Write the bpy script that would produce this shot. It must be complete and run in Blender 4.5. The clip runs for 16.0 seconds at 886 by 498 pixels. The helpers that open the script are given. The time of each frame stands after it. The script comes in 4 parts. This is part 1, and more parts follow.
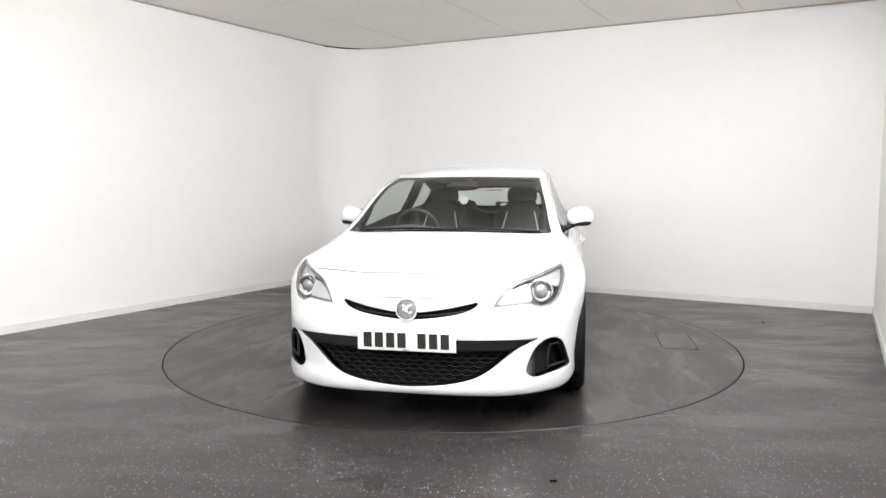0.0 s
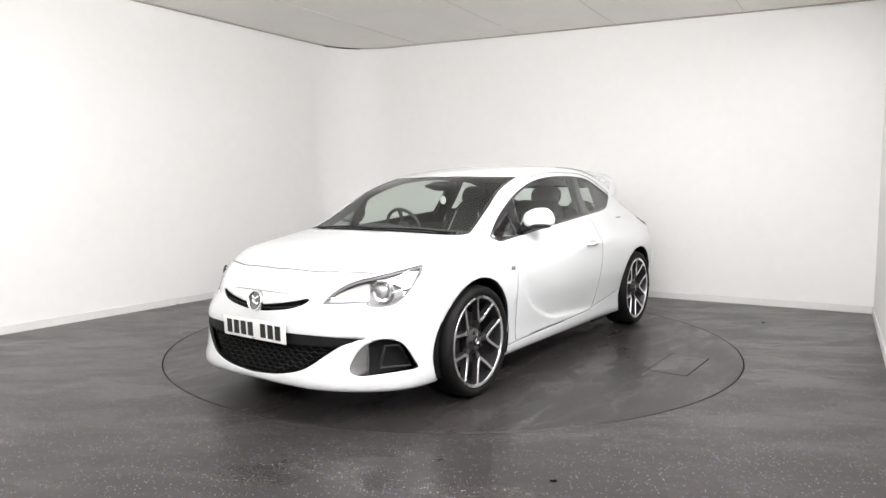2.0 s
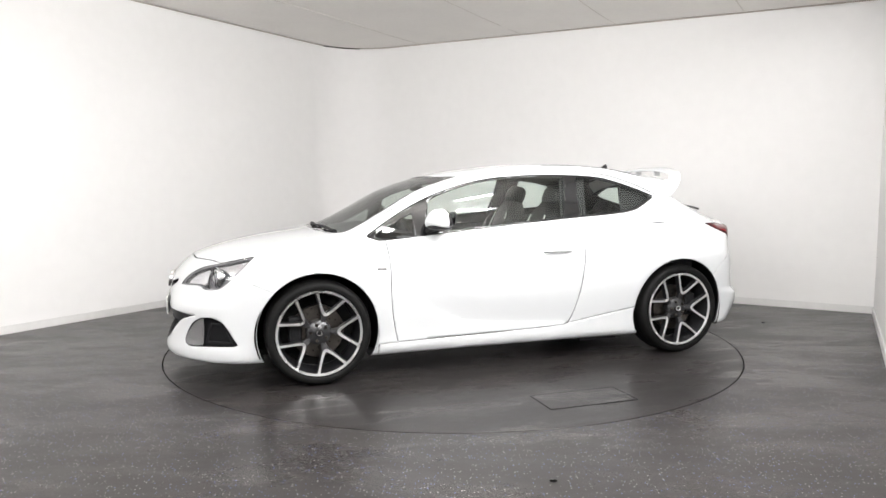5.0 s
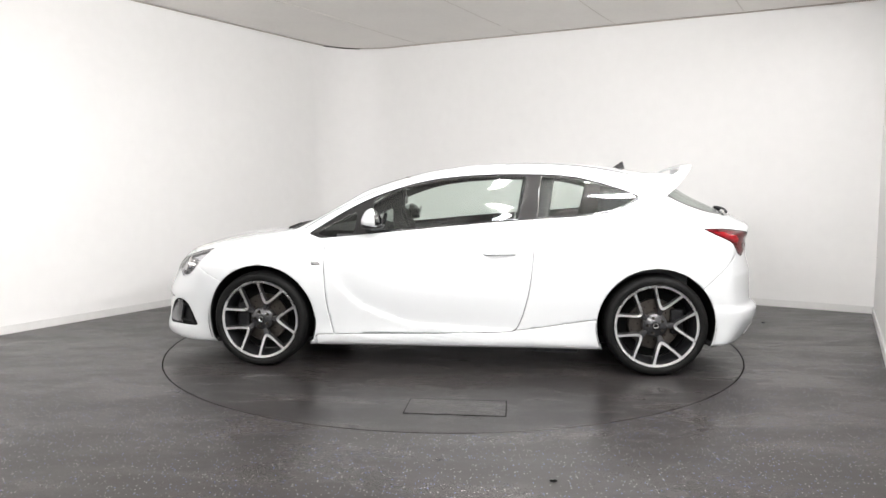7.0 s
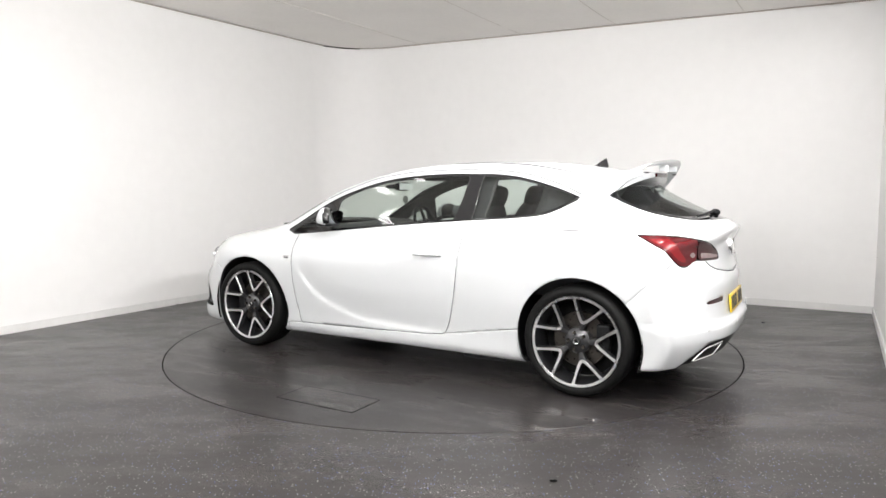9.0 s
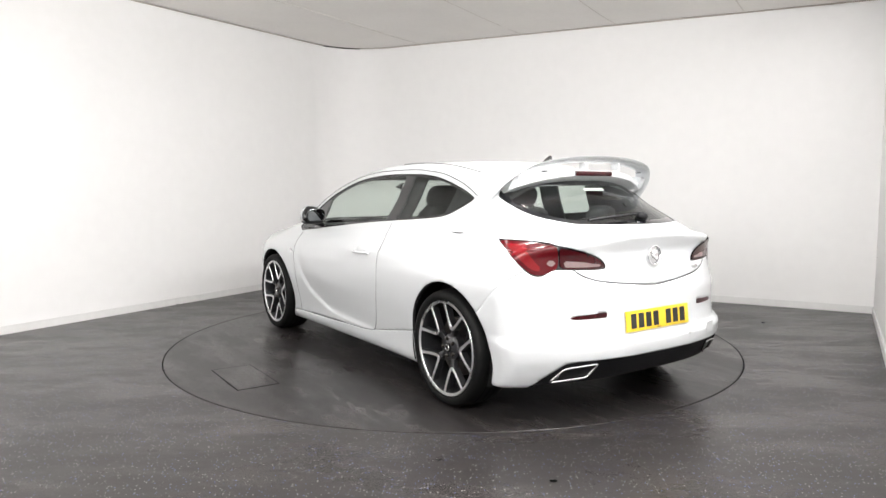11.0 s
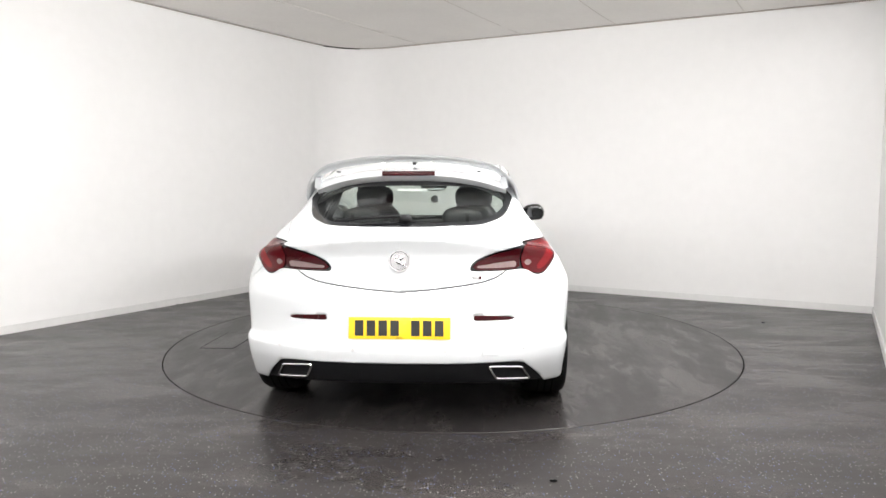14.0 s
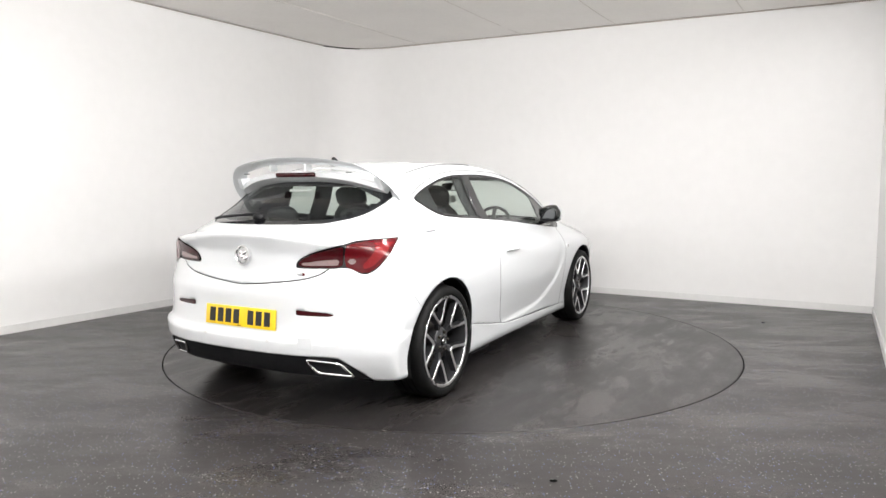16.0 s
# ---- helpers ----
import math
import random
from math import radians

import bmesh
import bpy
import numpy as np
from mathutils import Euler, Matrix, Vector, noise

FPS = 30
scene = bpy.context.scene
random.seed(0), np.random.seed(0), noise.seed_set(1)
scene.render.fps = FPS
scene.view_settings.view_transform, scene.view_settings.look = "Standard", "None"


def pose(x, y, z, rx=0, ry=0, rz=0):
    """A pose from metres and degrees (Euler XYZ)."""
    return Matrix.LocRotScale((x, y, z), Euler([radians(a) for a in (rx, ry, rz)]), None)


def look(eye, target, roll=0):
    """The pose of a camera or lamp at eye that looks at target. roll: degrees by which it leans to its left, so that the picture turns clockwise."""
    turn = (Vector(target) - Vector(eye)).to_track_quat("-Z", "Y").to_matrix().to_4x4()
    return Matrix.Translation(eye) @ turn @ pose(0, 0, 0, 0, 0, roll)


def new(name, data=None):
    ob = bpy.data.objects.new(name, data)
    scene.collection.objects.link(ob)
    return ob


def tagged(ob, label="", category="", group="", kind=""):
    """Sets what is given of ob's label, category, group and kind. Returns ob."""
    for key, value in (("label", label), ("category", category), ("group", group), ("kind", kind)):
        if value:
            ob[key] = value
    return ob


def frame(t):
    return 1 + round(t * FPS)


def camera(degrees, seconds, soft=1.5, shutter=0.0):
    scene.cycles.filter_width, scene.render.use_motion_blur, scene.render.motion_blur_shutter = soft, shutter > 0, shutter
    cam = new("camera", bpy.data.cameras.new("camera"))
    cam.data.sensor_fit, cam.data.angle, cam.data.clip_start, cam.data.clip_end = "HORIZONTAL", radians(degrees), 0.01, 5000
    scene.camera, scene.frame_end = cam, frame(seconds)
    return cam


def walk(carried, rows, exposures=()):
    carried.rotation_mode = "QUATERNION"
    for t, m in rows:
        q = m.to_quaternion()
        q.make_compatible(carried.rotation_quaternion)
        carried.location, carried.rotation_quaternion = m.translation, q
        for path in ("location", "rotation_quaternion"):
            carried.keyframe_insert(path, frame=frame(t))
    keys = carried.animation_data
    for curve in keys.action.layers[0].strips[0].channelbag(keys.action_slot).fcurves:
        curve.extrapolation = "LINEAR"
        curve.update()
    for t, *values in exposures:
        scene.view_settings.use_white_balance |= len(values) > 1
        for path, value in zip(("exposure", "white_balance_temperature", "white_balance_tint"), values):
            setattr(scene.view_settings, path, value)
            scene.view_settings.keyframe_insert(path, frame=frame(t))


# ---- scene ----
# camera: fixed, on the near corner of the studio
EYE = Vector((0.0, -5.564, 1.2287))
cam = camera(66.77, 16.0)
CAM_POSE = look(EYE, EYE + Vector((-0.012539, 0.996153, -0.086703)), -0.165)
walk(cam, [(0.0, CAM_POSE), (16.0, CAM_POSE)])

# light: LED panels in the near half of the ceiling, and unseen fill strips added on the near walls
scene.view_settings.exposure = 0.0
PANELS = ((-2.9, -1.1, 2.5), (-2.0, -1.1, 2.5), (-0.9, -1.2, 3.5), (0.4, -1.2, 29.0), (1.6, -1.2, 9.0), (0.2, -2.4, 20.0), (1.6, -2.4, 28.0), (0.4, -3.6, 19.0), (3.2, 0.5, 2.0))   # x, y, watts
FILL_STRIPS = ((-5.36, -2.4, 0, 29.0), (-5.36, -0.75, 0, 15.0), (-5.36, 0.9, 0, 43.0), (-5.36, 2.28, 0, 51.0), (-3.3, 3.02, 90, 36.0), (-1.5, 3.02, 90, 79.0))   # along, across, turn, watts
world = bpy.data.worlds.new("world")
scene.world = world
world.use_nodes = True
world.node_tree.nodes["Background"].inputs[0].default_value = (0.02, 0.02, 0.02, 1)


# ---------------------------------------------------------------- materials
def mat(name, colour, rough=0.5, metal=0.0, coat=0.0, grain=0.0, scale=40.0, bump=0.0, wear=0.0, spec=0.5):
    m = bpy.data.materials.new(name)
    m.use_nodes = True
    n, l = m.node_tree.nodes, m.node_tree.links
    b = n["Principled BSDF"]
    b.inputs["Base Color"].default_value = (*colour, 1)
    b.inputs["Roughness"].default_value = rough
    b.inputs["Metallic"].default_value = metal
    b.inputs["Coat Weight"].default_value = coat
    b.inputs["Coat Roughness"].default_value = 0.03
    b.inputs["Specular IOR Level"].default_value = spec
    if grain or bump or wear:
        co = n.new("ShaderNodeTexCoord")
        fine, broad = n.new("ShaderNodeTexNoise"), n.new("ShaderNodeTexNoise")
        fine.inputs["Scale"].default_value, broad.inputs["Scale"].default_value = scale, scale / 14
        fine.inputs["Detail"].default_value, broad.inputs["Detail"].default_value = 3, 4
        for x in (fine, broad):
            l.new(co.outputs["Object"], x.inputs["Vector"])
        add = n.new("ShaderNodeMath")
        l.new(fine.outputs["Fac"], add.inputs[0])
        l.new(broad.outputs["Fac"], add.inputs[1])
        ramp = n.new("ShaderNodeMapRange")
        ramp.inputs["From Min"].default_value, ramp.inputs["From Max"].default_value = 0.6, 1.4
        ramp.inputs["To Min"].default_value, ramp.inputs["To Max"].default_value = 1 - grain, 1 + grain
        l.new(add.outputs[0], ramp.inputs["Value"])
        mul = n.new("ShaderNodeVectorMath")
        mul.operation = "SCALE"
        mul.inputs[0].default_value = colour
        l.new(ramp.outputs[0], mul.inputs["Scale"])
        l.new(mul.outputs[0], b.inputs["Base Color"])
        if wear:
            rr = n.new("ShaderNodeMapRange")
            rr.inputs["From Min"].default_value, rr.inputs["From Max"].default_value = 0.35, 0.65
            rr.inputs["To Min"].default_value, rr.inputs["To Max"].default_value = max(rough - wear, 0.02), rough + wear
            l.new(broad.outputs["Fac"], rr.inputs["Value"])
            l.new(rr.outputs[0], b.inputs["Roughness"])
        if bump:
            bp = n.new("ShaderNodeBump")
            bp.inputs["Strength"].default_value, bp.inputs["Distance"].default_value = bump, 0.002
            l.new(fine.outputs["Fac"], bp.inputs["Height"])
            l.new(bp.outputs[0], b.inputs["Normal"])
    return m


def glass(name, tint, face=0.06, rough=0.0):
    """A thin pane: tinted see-through, with gloss that rises towards grazing angles."""
    m = bpy.data.materials.new(name)
    m.use_nodes = True
    n, l = m.node_tree.nodes, m.node_tree.links
    n.remove(n["Principled BSDF"])
    t, g, mix, lw = n.new("ShaderNodeBsdfTransparent"), n.new("ShaderNodeBsdfGlossy"), n.new("ShaderNodeMixShader"), n.new("ShaderNodeLayerWeight")
    t.inputs[0].default_value = (*tint, 1)
    g.inputs["Roughness"].default_value = rough
    lw.inputs["Blend"].default_value = 0.5
    power, gain = n.new("ShaderNodeMath"), n.new("ShaderNodeMath")
    power.operation, gain.operation = "POWER", "MULTIPLY_ADD"
    power.inputs[1].default_value = 5.0
    gain.inputs[1].default_value, gain.inputs[2].default_value = 1 - face, face
    l.new(lw.outputs["Facing"], power.inputs[0])
    l.new(power.outputs[0], gain.inputs[0])
    l.new(gain.outputs[0], mix.inputs[0])
    l.new(t.outputs[0], mix.inputs[1])
    l.new(g.outputs[0], mix.inputs[2])
    l.new(mix.outputs[0], n["Material Output"].inputs[0])
    return m


def glow(name, colour, strength):
    m = bpy.data.materials.new(name)
    m.use_nodes = True
    b = m.node_tree.nodes["Principled BSDF"]
    b.inputs["Emission Color"].default_value = (*colour, 1)
    b.inputs["Emission Strength"].default_value = strength
    return m


def vinyl(name, base, stains, flecks, shift):
    """Dark grey safety-vinyl flooring: worn, streaked with damp marks, with pale and blue flecks."""
    m = bpy.data.materials.new(name)
    m.use_nodes = True
    n, l = m.node_tree.nodes, m.node_tree.links
    b = n["Principled BSDF"]
    co, mp = n.new("ShaderNodeTexCoord"), n.new("ShaderNodeMapping")
    mp.inputs["Location"].default_value = shift
    mp.inputs["Rotation"].default_value = (0, 0, 0.3)
    mp.inputs["Scale"].default_value = (0.8, 1.9, 1.0)
    l.new(co.outputs["Object"], mp.inputs["Vector"])

    def noisy(scale, detail, rough, source):
        x = n.new("ShaderNodeTexNoise")
        x.inputs["Scale"].default_value, x.inputs["Detail"].default_value, x.inputs["Roughness"].default_value = scale, detail, rough
        l.new(source, x.inputs["Vector"])
        return x.outputs["Fac"]

    def ramp(v, a0, a1, b0, b1):
        r = n.new("ShaderNodeMapRange")
        for k, val in (("From Min", a0), ("From Max", a1), ("To Min", b0), ("To Max", b1)):
            r.inputs[k].default_value = val
        l.new(v, r.inputs["Value"])
        return r.outputs[0]

    cloud, streak, fine = noisy(0.55, 3, 0.5, co.outputs["Object"]), noisy(1.6, 9, 0.68, mp.outputs[0]), noisy(420, 2, 0.6, co.outputs["Object"])
    mark = ramp(streak, 0.48, 0.60, 0.0, 0.7)
    patch = n.new("ShaderNodeMath")
    patch.operation = "MULTIPLY"
    l.new(mark, patch.inputs[0])
    l.new(ramp(cloud, 0.40, 0.56, 0.15, 1.0), patch.inputs[1])
    mix = n.new("ShaderNodeMix")
    mix.data_type = "RGBA"
    mix.inputs["A"].default_value, mix.inputs["B"].default_value = (*base, 1), (*stains, 1)
    l.new(patch.outputs[0], mix.inputs["Factor"])
    vor = n.new("ShaderNodeTexVoronoi")
    vor.inputs["Scale"].default_value = 72
    l.new(co.outputs["Object"], vor.inputs["Vector"])
    dot = n.new("ShaderNodeMath")
    dot.operation = "MULTIPLY"
    l.new(ramp(vor.outputs["Distance"], 0.17, 0.25, 1.0, 0.0), dot.inputs[0])
    sep = n.new("ShaderNodeSeparateColor")
    l.new(vor.outputs["Color"], sep.inputs[0])
    l.new(ramp(sep.outputs[0], 0.55, 0.59, 0.0, flecks), dot.inputs[1])
    fleck = n.new("ShaderNodeMix")
    fleck.data_type = "RGBA"
    fleck.inputs["A"].default_value, fleck.inputs["B"].default_value = (0.40, 0.395, 0.39, 1), (0.15, 0.19, 0.42, 1)
    l.new(ramp(sep.outputs[1], 0.60, 0.64, 0.0, 1.0), fleck.inputs["Factor"])
    out = n.new("ShaderNodeMix")
    out.data_type = "RGBA"
    l.new(dot.outputs[0], out.inputs["Factor"])
    l.new(mix.outputs["Result"], out.inputs["A"])
    l.new(fleck.outputs["Result"], out.inputs["B"])
    l.new(out.outputs["Result"], b.inputs["Base Color"])
    rough = n.new("ShaderNodeMath")
    rough.operation = "ADD"
    l.new(ramp(streak, 0.42, 0.58, 0.32, 0.22), rough.inputs[0])
    l.new(ramp(fine, 0.3, 0.7, 0.0, 0.08), rough.inputs[1])
    l.new(rough.outputs[0], b.inputs["Roughness"])
    b.inputs["Specular IOR Level"].default_value = 0.31
    bp = n.new("ShaderNodeBump")
    bp.inputs["Strength"].default_value, bp.inputs["Distance"].default_value = 0.12, 0.001
    l.new(fine, bp.inputs["Height"])
    l.new(bp.outputs[0], b.inputs["Normal"])
    return m


PAINT = mat("white_paint", (0.565, 0.580, 0.592), 0.38, coat=1.0, grain=0.012, scale=6, wear=0.04)
LINING = mat("dark_lining", (0.014, 0.014, 0.015), 0.85, grain=0.2, scale=200)
BLACK = mat("black_plastic", (0.008, 0.008, 0.009), 0.5, grain=0.2, scale=160, bump=0.1, spec=0.2)
GLOSSBLACK = mat("gloss_black", (0.006, 0.006, 0.007), 0.08, coat=0.5, grain=0.05, scale=30)
RUBBER = mat("tyre_rubber", (0.005, 0.005, 0.005), 0.6, grain=0.25, scale=120, bump=0.2, spec=0.14)
TREAD = mat("tyre_tread", (0.02, 0.02, 0.02), 0.75, grain=0.3, scale=150, bump=0.3)
MACHINED = mat("machined_alloy", (0.74, 0.74, 0.75), 0.30, metal=1.0, grain=0.05, scale=90, wear=0.06)
GRAPHITE = mat("graphite_alloy", (0.035, 0.035, 0.038), 0.30, metal=0.55, coat=0.5, grain=0.1, scale=60)
STEEL = mat("brake_steel", (0.08, 0.072, 0.066), 0.38, metal=1.0, grain=0.2, scale=70, wear=0.1)
CHROME = mat("chrome", (0.82, 0.82, 0.83), 0.06, metal=1.0, grain=0.02, scale=30)
SILVER = mat("silver_reflector", (0.66, 0.66, 0.67), 0.18, metal=0.85, grain=0.06, scale=40)
GREYLAMP = mat("grey_bezel", (0.16, 0.16, 0.17), 0.28, metal=0.4, grain=0.1, scale=60)
SATIN = mat("grey_satin", (0.34, 0.34, 0.35), 0.22, metal=0.85, grain=0.06, scale=40)
REDLAMP = mat("red_lens", (0.062, 0.0011, 0.003), 0.16, coat=0.12, spec=0.3, grain=0.15, scale=30)
DARKRED = mat("dark_red_lens", (0.030, 0.0008, 0.002), 0.15, coat=0.1, spec=0.3, grain=0.15, scale=30)
LIGHTRED = mat("light_red_lens", (0.14, 0.0026, 0.005), 0.2, coat=0.1, spec=0.3, grain=0.1, scale=40)
CLEARLAMP = mat("clear_lens", (0.17, 0.12, 0.12), 0.15, coat=0.4, grain=0.15, scale=50)
SEAT = mat("seat_leather", (0.013, 0.013, 0.014), 0.55, grain=0.25, scale=120, bump=0.2)
DASH = mat("dash_plastic", (0.03, 0.03, 0.032), 0.6, grain=0.2, scale=180, bump=0.15)
PIPING = mat("pale_piping", (0.55, 0.55, 0.54), 0.6, grain=0.1, scale=90)
PLATEW = mat("white_plate", (0.72, 0.72, 0.70), 0.3, coat=0.5, grain=0.04, scale=50)
PLATEY = mat("yellow_plate", (0.74, 0.49, 0.012), 0.3, coat=0.5, grain=0.04, scale=50)
INK = mat("plate_ink", (0.012, 0.012, 0.012), 0.5, grain=0.1, scale=80)
WINDOW = glass("tinted_glass", (0.87, 0.93, 0.895))
REARGLASS = glass("rear_tinted_glass", (0.80, 0.86, 0.825))
SCREEN = glass("windscreen_glass", (0.85, 0.905, 0.87))
LENS = glass("lamp_lens", (0.93, 0.93, 0.94))
# wing mirror glass: dark colour stands in for a dark reflection
DARKMIRROR = mat("darkened_mirror_glass", (0.16, 0.165, 0.17), 0.03, metal=1.0, grain=0.01, scale=10)
DARKPANE = glass("dark_tinted_glass", (0.42, 0.46, 0.44))
MIRROR = mat("mirror_glass", (0.75, 0.76, 0.78), 0.02, metal=1.0, grain=0.01, scale=10)
WALL = mat("white_wall_paint", (0.845, 0.838, 0.832), 0.65, grain=0.02, scale=9, bump=0.05)
SKIRT = mat("white_skirting", (0.74, 0.735, 0.725), 0.45, grain=0.05, scale=16)
FABRIC = mat("cream_ceiling_fabric", (0.885, 0.855, 0.822), 0.8, grain=0.03, scale=22, bump=0.15)
TAUPE = mat("taupe_edge", (0.46, 0.41, 0.37), 0.8, grain=0.1, scale=30)
SEAM = mat("fabric_seam", (0.74, 0.70, 0.66), 0.8, grain=0.08, scale=30)
FLOOR = vinyl("grey_vinyl", (0.0225, 0.0198, 0.0190), (0.046, 0.0405, 0.039), 1.0, (3.0, 1.0, 0))
TABLE = vinyl("grey_vinyl_turntable", (0.0175, 0.0155, 0.015), (0.037, 0.033, 0.0315), 0.15, (8.0, 4.0, 0))
DARK = mat("dark_gap", (0.006, 0.006, 0.006), 0.9, grain=0.2, scale=50, spec=0.1)


# ---------------------------------------------------------------- mesh helpers
def part(name, bm, material, parent=None, label="", smooth=True):
    me = bpy.data.meshes.new(name)
    bmesh.ops.recalc_face_normals(bm, faces=bm.faces)
    bm.to_mesh(me)
    bm.free()
    for p in me.polygons:
        p.use_smooth = smooth
    me.materials.append(material)
    ob = new(name, me)
    ob.parent = parent
    if smooth:
        me.set_sharp_from_angle(angle=radians(38))
    return tagged(ob, label)


def raw(name, verts, faces, material, parent=None, label="", smooth=True):
    me = bpy.data.meshes.new(name)
    me.from_pydata([tuple(v) for v in verts], [], [tuple(f) for f in faces])
    for p in me.polygons:
        p.use_smooth = smooth
    me.materials.append(material)
    ob = new(name, me)
    ob.parent = parent
    return tagged(ob, label)


def box(sx, sy, sz, m=None, bevel=0.0, seg=2):
    bm = bmesh.new()
    bmesh.ops.create_cube(bm, size=1.0, matrix=Matrix.Diagonal((sx, sy, sz, 1)))
    if bevel:
        bmesh.ops.bevel(bm, geom=bm.edges[:], offset=bevel, segments=seg, affect="EDGES", profile=0.6)
    if m is not None:
        bmesh.ops.transform(bm, matrix=m, verts=bm.verts)
    return bm


def merge(*bms):
    out = bms[0]
    for b in bms[1:]:
        me = bpy.data.meshes.new("tmp")
        b.to_mesh(me)
        b.free()
        out.from_mesh(me)
        bpy.data.meshes.remove(me)
    return out


def lathe(profile, n=48, axis="Y"):
    """Turns (radius, along) pairs round the y axis; closed to itself if first and last agree."""
    bm = bmesh.new()
    rings = []
    for r, h in profile:
        rings.append([bm.verts.new((r * math.cos(2 * math.pi * i / n), h, r * math.sin(2 * math.pi * i / n))) for i in range(n)])
    for a, b in zip(rings, rings[1:]):
        for i in range(n):
            bm.faces.new((a[i], a[(i + 1) % n], b[(i + 1) % n], b[i]))
    return bm


def prism(poly, y0, y1, bevel=0.0):
    """A plate with outline poly in x, z between y0 and y1."""
    bm = bmesh.new()
    a = [bm.verts.new((x, y0, z)) for x, z in poly]
    b = [bm.verts.new((x, y1, z)) for x, z in poly]
    bm.faces.new(a)
    bm.faces.new(b[::-1])
    for i in range(len(poly)):
        j = (i + 1) % len(poly)
        bm.faces.new((a[i], b[i], b[j], a[j]))
    if bevel:
        bmesh.ops.bevel(bm, geom=bm.edges[:], offset=bevel, segments=1, affect="EDGES")
    return bm


def tube(points, radius, n=8, flat=1.0):
    """A rod along points."""
    bm = bmesh.new()
    pts = [Vector(p) for p in points]
    rings = []
    for i, p in enumerate(pts):
        d = (pts[min(i + 1, len(pts) - 1)] - pts[max(i - 1, 0)]).normalized()
        side = d.cross(Vector((0, 0, 1)))
        side = side.normalized() if side.length > 1e-4 else Vector((1, 0, 0))
        up = side.cross(d)
        rings.append([bm.verts.new(p + radius * (math.cos(t) * side + flat * math.sin(t) * up)) for t in (2 * math.pi * k / n for k in range(n))])
    for a, b in zip(rings, rings[1:]):
        for i in range(n):
            bm.faces.new((a[i], a[(i + 1) % n], b[(i + 1) % n], b[i]))
    bm.faces.new(rings[0][::-1])
    bm.faces.new(rings[-1])
    return bm


def blob(centre, half, power=2.6, n=20):
    """A rounded block: a superellipsoid."""
    bm = bmesh.new()
    bmesh.ops.create_uvsphere(bm, u_segments=n, v_segments=n // 2 + 2, radius=1.0)
    for v in bm.verts:
        d = (abs(v.co.x) ** power + abs(v.co.y) ** power + abs(v.co.z) ** power) ** (1 / power)
        v.co = Vector(centre) + Vector((v.co.x / d * half[0], v.co.y / d * half[1], v.co.z / d * half[2]))
    return bm


# ---------------------------------------------------------------- studio
AU, AV = Vector((0.496, 0.868, 0)).normalized(), Vector((0.868, -0.496, 0)).normalized()
CORNER = 0.75   # radius of the rounded far corner
U0, U1, V0, V1 = -5.45, 3.002, -3.418, 3.10   # the room along and across


def room(u, v, z=0.0):
    return AU * u + AV * v + Vector((0, 0, z))


def ceiling_z(x, y):
    return 3.054 - 0.0115 * x + 0.0358 * y


def wall_outline():
    """The inner face of the walls: a rectangle with one rounded corner at the far end."""
    r, pts = CORNER, []
    for i in range(13):
        a = math.pi / 2 * i / 12
        pts.append((U1 - r + r * math.sin(a), V0 + r - r * math.cos(a)))
    return pts


def strip(name, path, z0, z1, thick, material, label, category, curved=False):
    """A wall or skirting along (u, v) points, thickness outward to the path's left."""
    bm = bmesh.new()
    inner = [room(u, v) for u, v in path]
    rows = []
    for i, p in enumerate(inner):
        d = (inner[min(i + 1, len(inner) - 1)] - inner[max(i - 1, 0)]).normalized()
        out = Vector((-d.y, d.x, 0)) * thick
        top = z1(p.x, p.y) if callable(z1) else z1
        rows.append([bm.verts.new(q) for q in (p + Vector((0, 0, z0)), p + Vector((0, 0, top)), p + out + Vector((0, 0, top)), p + out + Vector((0, 0, z0)))])
    for a, b in zip(rows, rows[1:]):
        for i in range(4):
            j = (i + 1) % 4
            bm.faces.new((a[i], b[i], b[j], a[j]))
    bm.faces.new(rows[0])
    bm.faces.new(rows[-1][::-1])
    ob = part(name, bm, material, None, label, smooth=curved)
    return tagged(ob, label, category, kind="structure")


